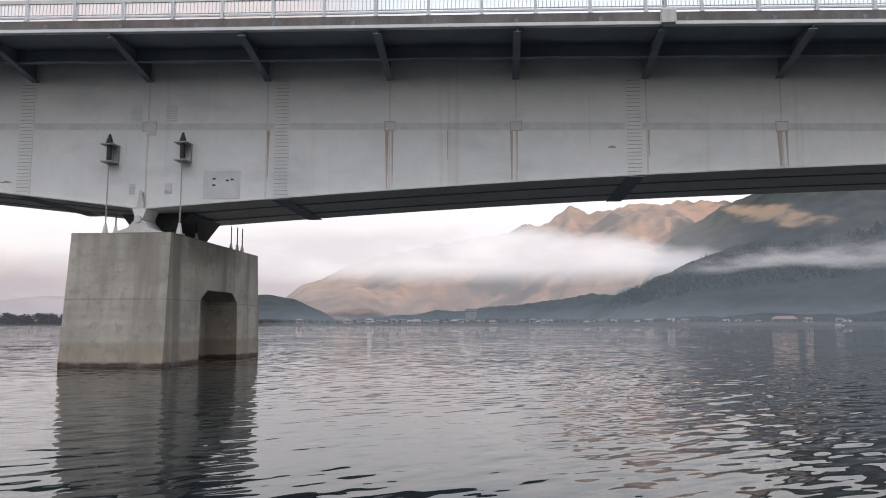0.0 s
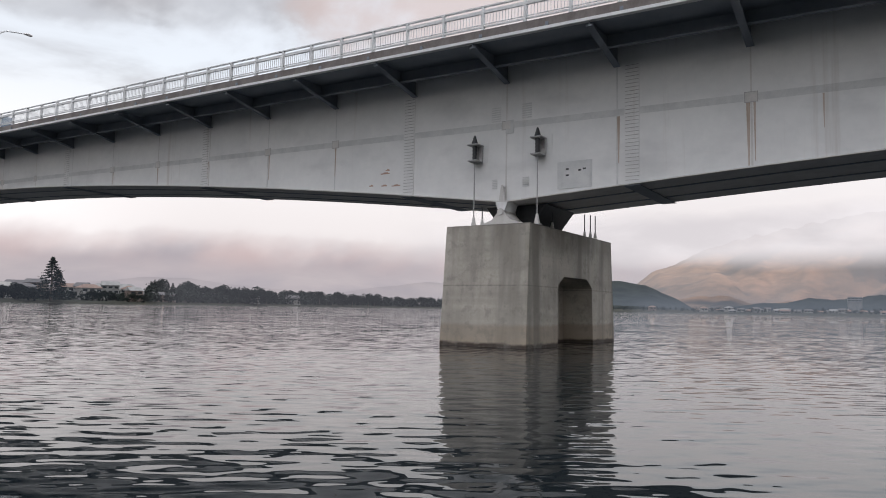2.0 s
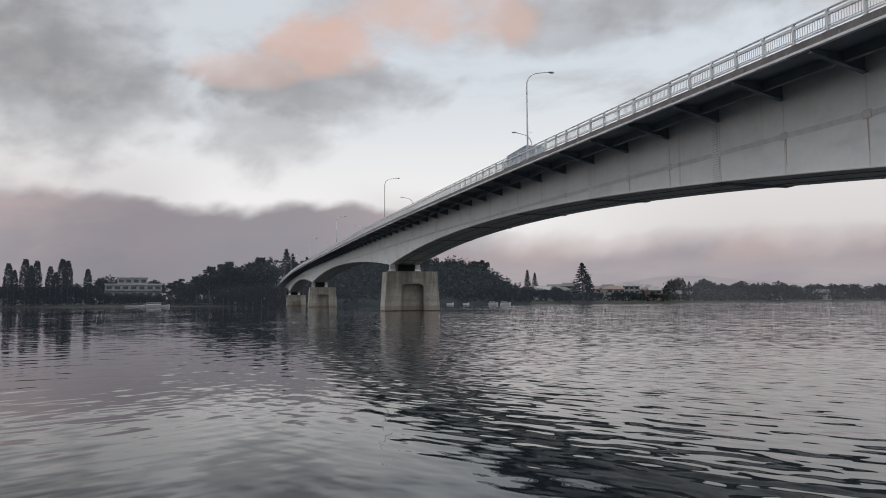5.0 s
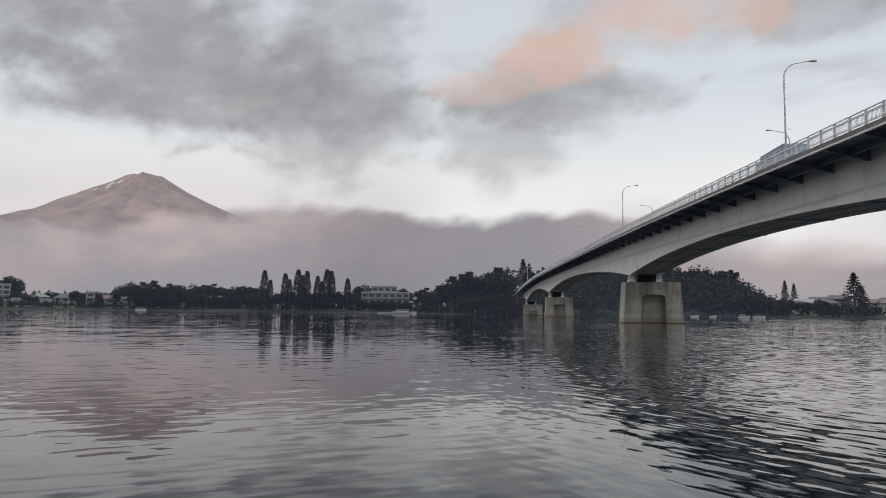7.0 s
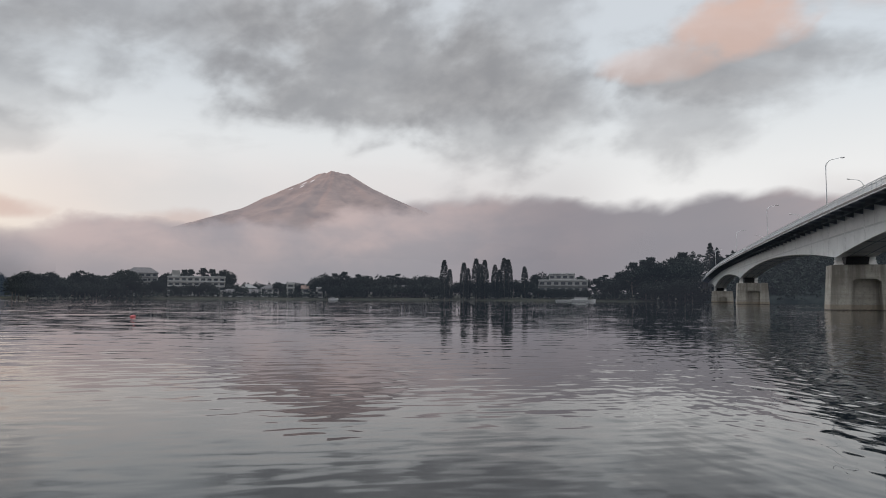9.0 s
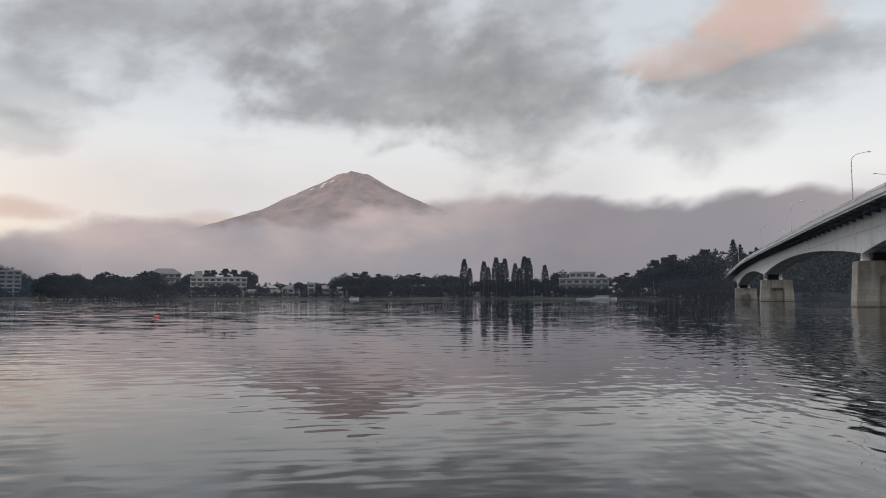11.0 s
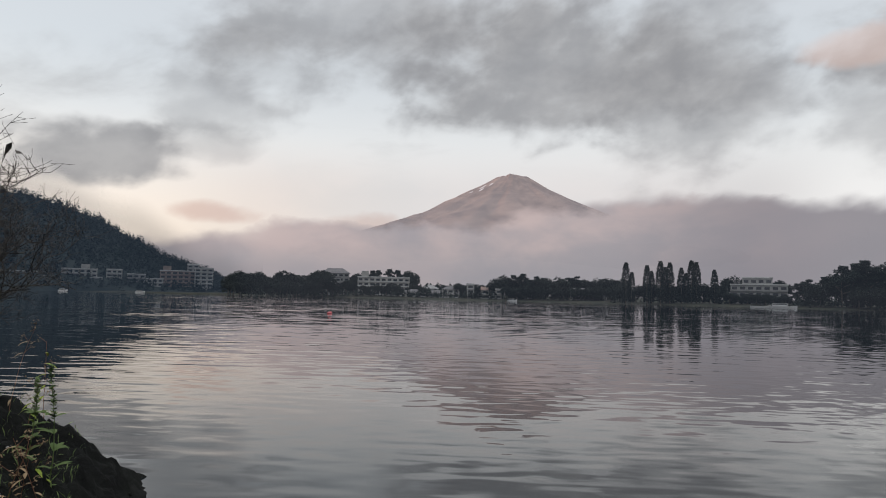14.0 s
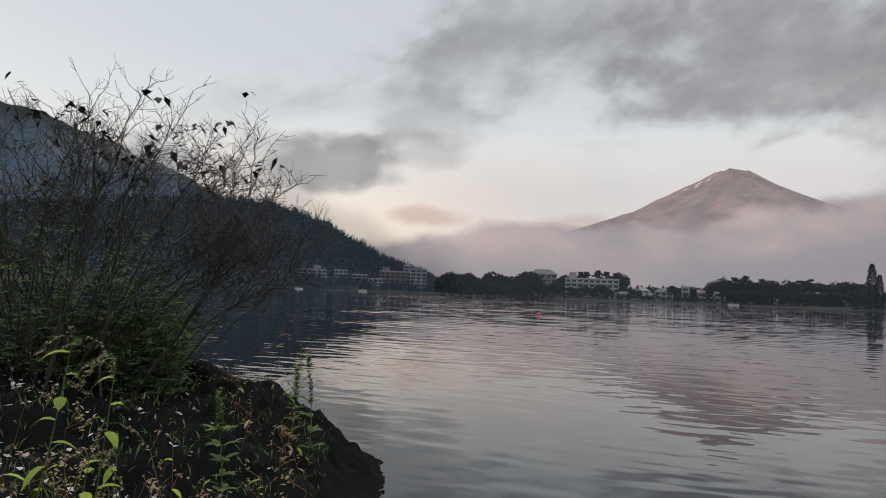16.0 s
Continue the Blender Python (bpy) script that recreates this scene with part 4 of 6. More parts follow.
def volcano():
    c = bearing(115.95, 4000)
    bm = fresh()
    rings = []
    radii = [40, 68, 84, 96, 105, 135, 170, 210, 260, 320, 390, 470, 560, 660, 780, 920, 1080, 1250]
    n = 160
    for r in radii:
        ring = []
        for i in range(n):
            a = 2 * math.pi * i / n
            z = 712 * math.exp(-max(0, r - 66) / 1070.0)
            z = min(z, 694)
            if r < 66:
                z = 684
            d = Vector((math.cos(a) * 4, math.sin(a) * 4, r * 0.002))
            z += noise.fractal(d, 0.9, 2.1, 5) * min(30, max(2.0, (r - 60) * 0.10)) + noise.noise(Vector((math.cos(a) * 14, math.sin(a) * 14, r * 0.004))) * min(9, r * 0.03)
            if 60 < r < 90:
                z += 6 * math.sin(2 * a + 0.7) + 4 * math.sin(5 * a) + 2 * math.sin(9 * a)
            ring.append(bm.verts.new((c.x + r * math.cos(a), c.y + r * math.sin(a), z)))
        rings.append(ring)
    for a, b in zip(rings, rings[1:]):
        for i in range(n):
            bm.faces.new((a[i], b[i], b[(i + 1) % n], a[(i + 1) % n]))
    bm.faces.new(rings[0])
    bmesh.ops.recalc_face_normals(bm, faces=bm.faces)
    v = tagged(link_mesh("volcano", bm, M_LAVA, True), "tall red-brown volcano cone rising out of the mist", "volcano", kind="structure")
    # streaks of old snow in the upper gullies
    toward = math.atan2(EYE[1] - c.y, EYE[0] - c.x)
    for da, r0, l in ((0.62, 250, 60), (0.55, 300, 45), (0.50, 225, 40), (0.70, 330, 35)):
        bm = fresh()
        a = toward - da
        vs = []
        for s, w in ((0, 2), (0.3, 7), (0.7, 5), (1, 1)):
            r = r0 + l * s
            z = 712 * math.exp(-(r - 66) / 1120.0) + 16
            for sg in (-1, 1):
                vs.append(bm.verts.new((c.x + r * math.cos(a) - sg * w * math.sin(a), c.y + r * math.sin(a) + sg * w * math.cos(a), z)))
        for k in range(3):
            bm.faces.new((vs[2 * k], vs[2 * k + 1], vs[2 * k + 3], vs[2 * k + 2]))
        part("snow_patch", bm, M_SNOW, v)


volcano()


# ---------------------------------------------------------------- mist and painted haze
def mist_material(name, colour_a, colour_b, tops, power=0.95, scale=(0.045, 0.10), wob=4.0, lower=None, sides=None, haze=0.0, soft=2.0, dusk=False):
    """Mist or painted haze as a glow that thins out upwards past an uneven top; turn and elevation are seen from the
    viewing spot.
    """
    m = bpy.data.materials.new(name)
    m.use_nodes = True
    m.node_tree.nodes.clear()
    g = Nodes(m.node_tree)
    pos = g.add("ShaderNodeNewGeometry").outputs["Position"]
    d = g.add("ShaderNodeVectorMath", {0: pos, 1: (EYE[0], EYE[1], 1.6)}, operation="SUBTRACT").outputs[0]
    d = g.add("ShaderNodeVectorMath", {0: d}, operation="NORMALIZE").outputs[0]
    x, y, z = g.add("ShaderNodeSeparateXYZ", {0: d}).outputs
    el = g.math("MULTIPLY", g.math("ARCSINE", z), 57.2958)
    az = g.math("MULTIPLY", g.math("ARCTAN2", g.math("MULTIPLY", x, -1.0), y), 57.2958)
    p = g.add("ShaderNodeCombineXYZ", {0: g.math("MULTIPLY", az, scale[0]), 1: g.math("MULTIPLY", el, scale[1]), 2: 0.0}).outputs[0]
    n1 = g.noise(p, 1.3, 5.0, 0.52, 0.25)
    n2 = g.noise(p, 4.5, 5.0, 0.55, 0.25)
    top = tops[0][1]
    for (a0, t0), (a1, t1) in zip(tops, tops[1:]):
        top = g.math("ADD", top, g.ramp(az, a0, a1, 0.0, t1 - t0))
    top = g.math("ADD", top, g.math("MULTIPLY", g.math("SUBTRACT", n1, 0.5), wob))
    top = g.math("ADD", top, g.math("MULTIPLY", g.math("SUBTRACT", n2, 0.5), wob * 0.5))
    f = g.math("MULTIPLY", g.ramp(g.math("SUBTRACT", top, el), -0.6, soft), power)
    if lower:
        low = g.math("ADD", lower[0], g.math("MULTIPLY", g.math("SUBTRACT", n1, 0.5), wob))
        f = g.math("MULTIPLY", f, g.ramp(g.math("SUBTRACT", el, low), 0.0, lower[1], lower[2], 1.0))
    # an even veil of haze colour painted over what stands behind
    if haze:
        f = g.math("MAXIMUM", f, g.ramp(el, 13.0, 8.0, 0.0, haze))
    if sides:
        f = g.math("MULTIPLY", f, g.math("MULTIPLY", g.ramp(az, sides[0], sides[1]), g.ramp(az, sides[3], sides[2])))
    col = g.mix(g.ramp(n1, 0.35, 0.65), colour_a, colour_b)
    # painted greyer low down and darker at low turns, like the sky bank
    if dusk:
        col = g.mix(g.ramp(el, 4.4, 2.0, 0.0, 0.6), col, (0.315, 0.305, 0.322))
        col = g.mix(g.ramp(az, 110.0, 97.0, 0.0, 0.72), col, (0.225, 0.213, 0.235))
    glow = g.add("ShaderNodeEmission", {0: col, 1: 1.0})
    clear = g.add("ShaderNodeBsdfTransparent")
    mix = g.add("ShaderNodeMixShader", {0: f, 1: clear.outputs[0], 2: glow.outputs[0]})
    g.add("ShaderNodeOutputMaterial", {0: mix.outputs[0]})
    return m


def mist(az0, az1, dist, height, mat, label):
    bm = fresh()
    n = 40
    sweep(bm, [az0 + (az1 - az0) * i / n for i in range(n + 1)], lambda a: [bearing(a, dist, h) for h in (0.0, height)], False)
    ob = tagged(link_mesh("backdrop_mist_haze", bm, mat, True), label, "mist", kind="structure")
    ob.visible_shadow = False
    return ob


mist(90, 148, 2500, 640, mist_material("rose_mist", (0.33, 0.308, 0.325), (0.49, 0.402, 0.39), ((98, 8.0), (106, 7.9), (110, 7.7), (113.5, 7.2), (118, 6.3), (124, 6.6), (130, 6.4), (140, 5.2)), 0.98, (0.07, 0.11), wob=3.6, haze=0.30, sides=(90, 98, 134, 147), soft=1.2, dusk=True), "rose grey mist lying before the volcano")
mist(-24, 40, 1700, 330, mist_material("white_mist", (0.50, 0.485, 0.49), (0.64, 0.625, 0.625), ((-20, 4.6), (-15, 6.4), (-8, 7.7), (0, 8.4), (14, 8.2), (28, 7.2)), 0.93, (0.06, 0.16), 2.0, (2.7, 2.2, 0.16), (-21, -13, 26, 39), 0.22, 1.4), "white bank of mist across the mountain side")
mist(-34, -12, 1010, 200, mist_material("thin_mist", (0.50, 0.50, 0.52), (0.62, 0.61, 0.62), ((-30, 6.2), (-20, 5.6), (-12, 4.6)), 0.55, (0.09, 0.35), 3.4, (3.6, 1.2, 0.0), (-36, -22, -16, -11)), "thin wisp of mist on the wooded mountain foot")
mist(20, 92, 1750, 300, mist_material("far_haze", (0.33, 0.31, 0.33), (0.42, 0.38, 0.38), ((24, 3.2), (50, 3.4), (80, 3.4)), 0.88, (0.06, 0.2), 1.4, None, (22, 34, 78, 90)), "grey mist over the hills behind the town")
# blue sheets below glow to paint distance haze over hill, ridge and shores
mist(136, 182, 545, 130, mist_material("hill_haze", (0.028, 0.042, 0.066), (0.038, 0.054, 0.08), ((136, 2.0), (140, 3.6), (146, 6.8), (152, 9.0), (160, 9.2), (170, 8.6)), 0.34, (0.05, 0.2), 0.8), "glowing sheet painted as thin blue haze before the wooded hill")
mist(146, 190, 1080, 420, mist_material("ridge_haze", (0.085, 0.125, 0.175), (0.115, 0.155, 0.205), ((148, 1.5), (154, 6.6), (160, 8.8), (170, 11.6), (182, 13.5)), 0.54, (0.05, 0.2), 0.6), "glowing sheet painted as blue haze before the tall ridge")
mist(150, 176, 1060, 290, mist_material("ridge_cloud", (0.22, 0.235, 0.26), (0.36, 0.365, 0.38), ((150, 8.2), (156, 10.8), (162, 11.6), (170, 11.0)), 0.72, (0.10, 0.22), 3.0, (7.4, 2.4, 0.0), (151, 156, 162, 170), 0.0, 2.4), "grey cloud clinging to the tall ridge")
mist(-40, 34, 1145, 330, mist_material("slope_haze", (0.125, 0.15, 0.185), (0.17, 0.195, 0.23), ((-36, 11.5), (-22, 10.0), (-16, 7.5), (-10, 4.8), (-5, 4.6), (0, 4.2), (9, 3.0), (15, 2.6), (26, 2.2)), 0.30, (0.05, 0.2), 1.2, None, (-45, -38, 27, 34)), "glowing sheet painted as blue haze before the shaded mountain side")
mist(56, 141, 390, 60, mist_material("shore_haze", (0.085, 0.105, 0.14), (0.12, 0.135, 0.17), ((40, 2.4), (60, 3.2), (75, 4.6), (90, 5.4), (100, 4.4), (138, 3.4)), 0.13, (0.05, 0.2), 1.0, None, (56, 62, 136, 141), 0.0, 2.5), "glowing sheet painted as thin blue morning haze along the shore")

# two more glowing sheets that paint haze along the shores
mist(-40, 20, 680, 60, mist_material("far_shore_haze", (0.15, 0.175, 0.21), (0.19, 0.21, 0.245), ((-40, 1.6), (0, 1.3), (20, 1.2)), 0.38, (0.05, 0.2), 0.5, None, (-40, -36, 16, 20), 0.0, 1.4), "glowing sheet painted as blue haze along the far shore")
mist(18, 57, 432, 60, mist_material("town_haze", (0.17, 0.18, 0.21), (0.21, 0.22, 0.25), ((20, 1.4), (40, 2.0), (57, 3.0)), 0.17, (0.05, 0.2), 0.6, None, (18, 24, 53, 57), 0.0, 1.6), "glowing sheet painted as thin blue haze before the shore town")


# ---------------------------------------------------------------- trees
M_BARK = material("grey_brown_bark", (0.05, 0.04, 0.032), (0.11, 0.09, 0.07), 0.95, 0.0, 3.0, 0.4, stretch=(1, 1, 0.2))


def leaf_material(name, dark, light):
    m = bpy.data.materials.new(name)
    m.use_nodes = True
    m.node_tree.nodes.clear()
    g = Nodes(m.node_tree)
    geo = g.add("ShaderNodeNewGeometry")
    rnd = g.add("ShaderNodeObjectInfo").outputs["Random"]
    f = g.math("ADD", g.math("MULTIPLY", geo.outputs["Random Per Island"], 0.6), g.math("MULTIPLY", rnd, 0.4))
    col = g.mix(f, dark, light)
    col = g.mix(g.math("MULTIPLY", g.ramp(g.noise(geo.outputs["Position"], 0.7, 4.0), 0.4, 0.7), 0.5), col, dark)
    p = g.add("ShaderNodeBsdfPrincipled", {"Base Color": col, "Roughness": 0.75, "Specular IOR Level": 0.15})
    g.add("ShaderNodeOutputMaterial", {0: p.outputs[0]})
    return m


M_LEAF = leaf_material("dark_green_foliage", (0.010, 0.015, 0.013), (0.026, 0.034, 0.025))
M_NEEDLE = leaf_material("conifer_foliage", (0.010, 0.016, 0.014), (0.024, 0.034, 0.025))


def clump(verts, faces, c, r, rng, n=7):
    """A ragged tuft: a handful of leaf-like triangles and quads round a point."""
    for _ in range(n):
        d = Vector((rng.gauss(0, 1), rng.gauss(0, 1), rng.gauss(0, 0.8))).normalized()
        p = c + d * r * rng.uniform(0.25, 1.0)
        a = Vector((rng.gauss(0, 1), rng.gauss(0, 1), rng.gauss(0, 0.6))).normalized() * r * rng.uniform(0.35, 0.7)
        b = d.cross(a).normalized() * r * rng.uniform(0.25, 0.55)
        i = len(verts)
        verts += [p - a, p - b * 0.6, p + a * 0.8, p + b]
        faces.append((i, i + 1, i + 2, i + 3))


def crown_mesh(name, kind, seed):
    """A crown of unit height 1 (from 0 to 1) in the habit of the kind."""
    rng = random.Random(seed)
    verts, faces = [], []
    if kind == "broad":
        lobes = [(Vector((rng.uniform(-0.26, 0.26), rng.uniform(-0.26, 0.26), rng.uniform(0.30, 0.78))), rng.uniform(0.16, 0.27)) for _ in range(9)]
        for c, r in lobes:
            for _ in range(92):
                d = Vector((rng.gauss(0, 1), rng.gauss(0, 1), rng.gauss(0, 1))).normalized()
                clump(verts, faces, c + d * r * rng.uniform(0.6, 1.0), 0.046, rng, 8)
    elif kind == "poplar":
        for _ in range(760):
            z = rng.uniform(0.08, 1.0)
            w = 0.078 * math.sin(math.pi * min(1, (z * 0.86 + 0.1))) ** 0.7 * rng.uniform(0.8, 1.2)
            a = rng.uniform(0, 6.283)
            clump(verts, faces, Vector((w * math.cos(a), w * math.sin(a), z)), 0.023, rng, 8)
    elif kind == "spruce":
        for k in range(15):
            z = 0.10 + 0.88 * k / 14
            w = 0.27 * (1 - z) ** 0.85 + 0.015
            for j in range(15):
                a = rng.uniform(0, 6.283)
                for s in (0.35, 0.6, 0.85, 1.0):
                    clump(verts, faces, Vector((w * s * math.cos(a), w * s * math.sin(a), z - 0.05 * s + rng.uniform(-0.01, 0.01))), 0.026, rng, 5)
    else:  # pine: open, in layers
        for k in range(8):
            c = Vector((rng.uniform(-0.2, 0.2), rng.uniform(-0.2, 0.2), 0.42 + 0.56 * k / 7))
            w = rng.uniform(0.12, 0.24) * (1.25 - 0.6 * k / 7)
            for _ in range(95):
                a, s = rng.uniform(0, 6.283), math.sqrt(rng.random())
                clump(verts, faces, c + Vector((w * s * math.cos(a), w * s * math.sin(a), rng.uniform(-0.03, 0.045))), 0.034, rng, 7)
    me = bpy.data.meshes.new(name)
    me.from_pydata(verts, [], faces)
    me.materials.append(M_NEEDLE if kind in ("spruce", "pine") else M_LEAF)
    return me


def trunk_mesh(kind, seed):
    rng = random.Random(seed)
    bm = fresh()
    r = 0.014 if kind == "poplar" else 0.024
    tube(bm, (0, 0, -0.06), (0, 0, 0.45), r, r * 0.65, 7)
    tube(bm, (0, 0, 0.45), (rng.uniform(-0.02, 0.02), 0, 0.85), r * 0.65, r * 0.2, 6)
    for _ in range(7):
        a, z = rng.uniform(0, 6.283), rng.uniform(0.22, 0.6)
        l = 0.05 if kind == "poplar" else 0.22
        tube(bm, (0, 0, z), (l * math.cos(a), l * math.sin(a), z + rng.uniform(0.06, 0.2)), r * 0.4, r * 0.12, 5)
    return mesh_of("trunk", bm, M_BARK)


CROWNS = {k: [crown_mesh("crown", k, s) for s in range(n)] for k, n in (("broad", 5), ("poplar", 3), ("spruce", 2), ("pine", 3))}
TRUNKS = {k: trunk_mesh(k, i) for i, k in enumerate(CROWNS)}
TREE_TALK = {"broad": ("dark green broadleaf tree on the far shore", "tree"), "poplar": ("tall narrow dark poplar on the lake shore", "poplar tree"),
             "spruce": ("dark pointed conifer on the far shore", "conifer"), "pine": ("dark spreading pine on the lake shore", "pine tree")}
rng = random.Random(11)


def tree(kind, az, dist, h, z=None, w=1.0):
    if z is None:
        z = max(0.3, ground_height(az, dist))
    p = bearing(az, dist, z)
    t = thing("tree", *TREE_TALK[kind], tuple(p), rng.uniform(0, 360), group="trees round the lake")
    for me, nm in ((TRUNKS[kind], "trunk"), (rng.choice(CROWNS[kind]), "crown")):
        ob = piece(nm, me, t)
        ob.scale = (h * w, h * w, h)
    return t


def grove(az0, az1, n, d0, d1, h0, h1, kinds=("broad",), z=None, w=1.0):
    for i in range(n):
        f = (i + rng.uniform(0.1, 0.9)) / n
        h = (h0 + (h1 - h0) * f) * rng.uniform(0.86, 1.1)
        tree(rng.choice(kinds), az0 + (az1 - az0) * f, rng.uniform(d0, d1), h, z, w)


# west shore, from under the hill round to the bridge
grove(138.8, 131.0, 16, 475, 500, 15, 17, w=1.1)
grove(138.6, 131.4, 10, 462, 472, 9, 11, w=1.2)
grove(131.0, 128.6, 4, 470, 480, 11, 10, w=1.2)
grove(129.2, 123.6, 8, 530, 545, 17, 19, ("broad", "pine"))
grove(128.2, 124.6, 5, 464, 472, 8, 9, w=1.2)
grove(124.2, 117.8, 13, 470, 520, 9, 10, w=1.2)
grove(117.4, 107.4, 22, 465, 495, 16, 15, ("broad", "broad", "pine"), w=1.1)
grove(117.0, 107.6, 12, 456, 462, 9, 9, w=1.3)
grove(107.8, 102.2, 9, 436, 445, 11, 12, w=1.2)
for az, h in ((107.05, 23.5), (106.6, 18), (105.45, 22), (105.1, 19), (104.45, 24.5), (104.1, 21.5), (103.75, 24), (102.9, 21), (102.55, 18), (102.15, 25), (101.8, 24.3), (100.5, 20)):
    tree("poplar", az - 0.12, 424 + rng.uniform(-4, 4), h, 0.5, 1.15)
grove(102.0, 99.6, 5, 430, 440, 13, 11, w=1.1)
grove(99.4, 95.2, 5, 505, 520, 19, 15)
grove(99.4, 95.4, 7, 415, 424, 7.5, 7.0, w=1.3)
grove(95.0, 92.2, 7, 405, 425, 12, 16, ("pine", "broad"), w=1.1)
grove(92.2, 87.6, 14, 408, 428, 18, 26, ("pine", "broad", "pine"))
grove(91.0, 87.4, 7, 400, 406, 10, 13, w=1.2)
for az, h in ((86.1, 28), (85.6, 25), (84.5, 23), (83.9, 19)):
    tree("spruce", az, 450, h, 8.0, 1.0)
grove(86.0, 69.6, 30, 445, 458, 12, 11, ("broad", "broad", "pine"), z=17.0, w=1.1)
grove(86.0, 67.8, 26, 405, 430, 11, 10, w=1.3)
grove(86.0, 66.5, 18, 402, 408, 5, 6, w=1.4)
grove(69.0, 63.3, 11, 420, 440, 10, 8.5, w=1.2)
tree("spruce", 62.2, 430, 24.0, 1.0, 1.45)
tree("spruce", 61.8, 434, 17, 1.0, 1.5)
tree("spruce", 66.6, 520, 24, 1.0, 0.8)
tree("spruce", 66.0, 520, 22, 1.0, 0.8)
grove(63.5, 55.5, 11, 450, 500, 6, 7, w=1.25)
grove(55.5, 47.0, 14, 600, 640, 16, 15, ("broad", "spruce", "broad"), w=1.1)
grove(55.5, 46.8, 14, 650, 680, 11, 12, w=1.3)
grove(47.0, 38.0, 12, 740, 780, 16, 14, w=1.2)
grove(38.0, 27.0, 12, 880, 920, 13, 11, w=1.4)


def forest_stuff(name, az0, az1, d0, d1, h0, h1, n, label, seed, height=None):
    """Woods too far off to count: many small ragged tops in one mesh."""
    r = random.Random(seed)
    verts, faces = [], []
    for _ in range(n):
        az, d = r.uniform(az0, az1), r.uniform(d0, d1)
        if d1 < 300:
            d += shore(az)
        z = (height(az, d) if height else max(0.4, ground_height(az, d)))
        h = r.uniform(h0, h1)
        for k in range(5):
            zz = z + h * (0.25 + 0.17 * k)
            clump(verts, faces, bearing(az, d, zz), h * (0.34 - 0.05 * k), r, 4)
    me = bpy.data.meshes.new(name)
    me.from_pydata([tuple(v) for v in verts], [], faces)
    me.materials.append(M_LEAF)
    tagged(new(name, me), label, "woods", kind="stuff")


forest_stuff("far_woods", -40, 30, 955, 1160, 3, 6.5, 1500, "thin dark line of trees along the far shore", 5)
forest_stuff("town_greenery", 108, 139, 480, 560, 6, 10, 260, "dark trees and shrubs among the shore houses", 6)
forest_stuff("reed_fringe", 107, 138, 458, 470, 3, 6, 330, "dark bushes along the west shore", 16)
forest_stuff("wood_edge", 85, 95, 402, 420, 3, 7, 200, "dark undergrowth at the foot of the pines", 17)
forest_stuff("park_shrubs", 94.5, 108, 428, 440, 3, 6, 200, "dark shrubs below the poplars", 18)
forest_stuff("shore_scrub", 28, 86, 8, 70, 3, 6, 1100, "dark scrub and garden trees along the shore", 7)
forest_stuff("town_trees", 27, 56, 10, 75, 7, 12, 760, "dark garden trees between the houses of the shore town", 27)
forest_stuff("hillside_scrub", 139, 157, 565, 620, 6, 10, 200, "dark trees round the lakeside hotels", 8)


def hill_wood(name, crest, dist, depth, n, h0, h1, label, seed, low=0.35):
    """Tree tops breaking the skyline of a wooded hill."""
    r = random.Random(seed)
    verts, faces = [], []
    a0, a1 = crest[0][0], crest[-1][0]
    for _ in range(n):
        az, u = r.uniform(a0, a1), r.uniform(low, 1.0) ** 0.6
        top = dist * math.tan(radians(max(0.0, crest_at(crest, az)))) + 1.6
        z = top * u ** 1.15 - 1.0
        d = dist - depth * (1 - u)
        h = r.uniform(h0, h1)
        if top < 6:
            continue
        for k in range(4):
            clump(verts, faces, bearing(az, d, z + h * (0.2 + 0.22 * k)), h * (0.34 - 0.07 * k), r, 4)
    me = bpy.data.meshes.new(name)
    me.from_pydata([tuple(v) for v in verts], [], faces)
    me.materials.append(M_NEEDLE)
    tagged(new(name, me), label, "woods", kind="stuff")


hill_wood("hill_woods", ((138.2, 0.5), (140, 1.6), (143, 2.6), (145.5, 3.9), (148, 5.3), (150.5, 6.2), (153, 6.8), (157, 6.8), (162, 6.3), (168, 5.6), (176, 4.6)), 760, 210, 8200, 4, 8.0, "dense dark forest on the hill above the lake", 21, 0.004)

hill_wood("knoll_woods", ((66.4, 0.2), (68.4, 1.3), (70.0, 2.2), (71.9, 2.9), (75, 3.3), (79, 3.3), (82.5, 2.6), (85, 1.2), (86.5, 0.3)), 450, 60, 1500, 5, 9, "dense dark wood covering the knoll behind the bridge", 22, 0.01)
hill_wood("foothill_woods", ((-31, 8.0), (-24, 5.9), (-20, 5.5), (-16, 5.0), (-13, 3.6), (-10, 2.4), (-7, 0.6)), 1500, 420, 1500, 10, 18, "dark forest on the mountain foot across the lake", 23)

# ---------------------------------------------------------------- buildings
M_WALL_W = material("pale_rendered_wall", (0.22, 0.217, 0.205), (0.32, 0.31, 0.29), 0.85, 0.0, 0.3, 0.1, extra=rust_runs)
M_WALL_B = material("reddish_tiled_wall", (0.15, 0.115, 0.10), (0.23, 0.18, 0.155), 0.8, 0.0, 0.3, 0.1)
M_WALL_G = material("grey_rendered_wall", (0.17, 0.17, 0.168), (0.25, 0.25, 0.245), 0.85, 0.0, 0.3, 0.1)
M_ROOF_D = material("dark_tile_roof", (0.06, 0.06, 0.065), (0.11, 0.10, 0.10), 0.7, 0.0, 0.6, 0.2)
M_ROOF_R = material("brown_sheet_roof", (0.14, 0.09, 0.07), (0.20, 0.13, 0.10), 0.7, 0.0, 0.6, 0.1)
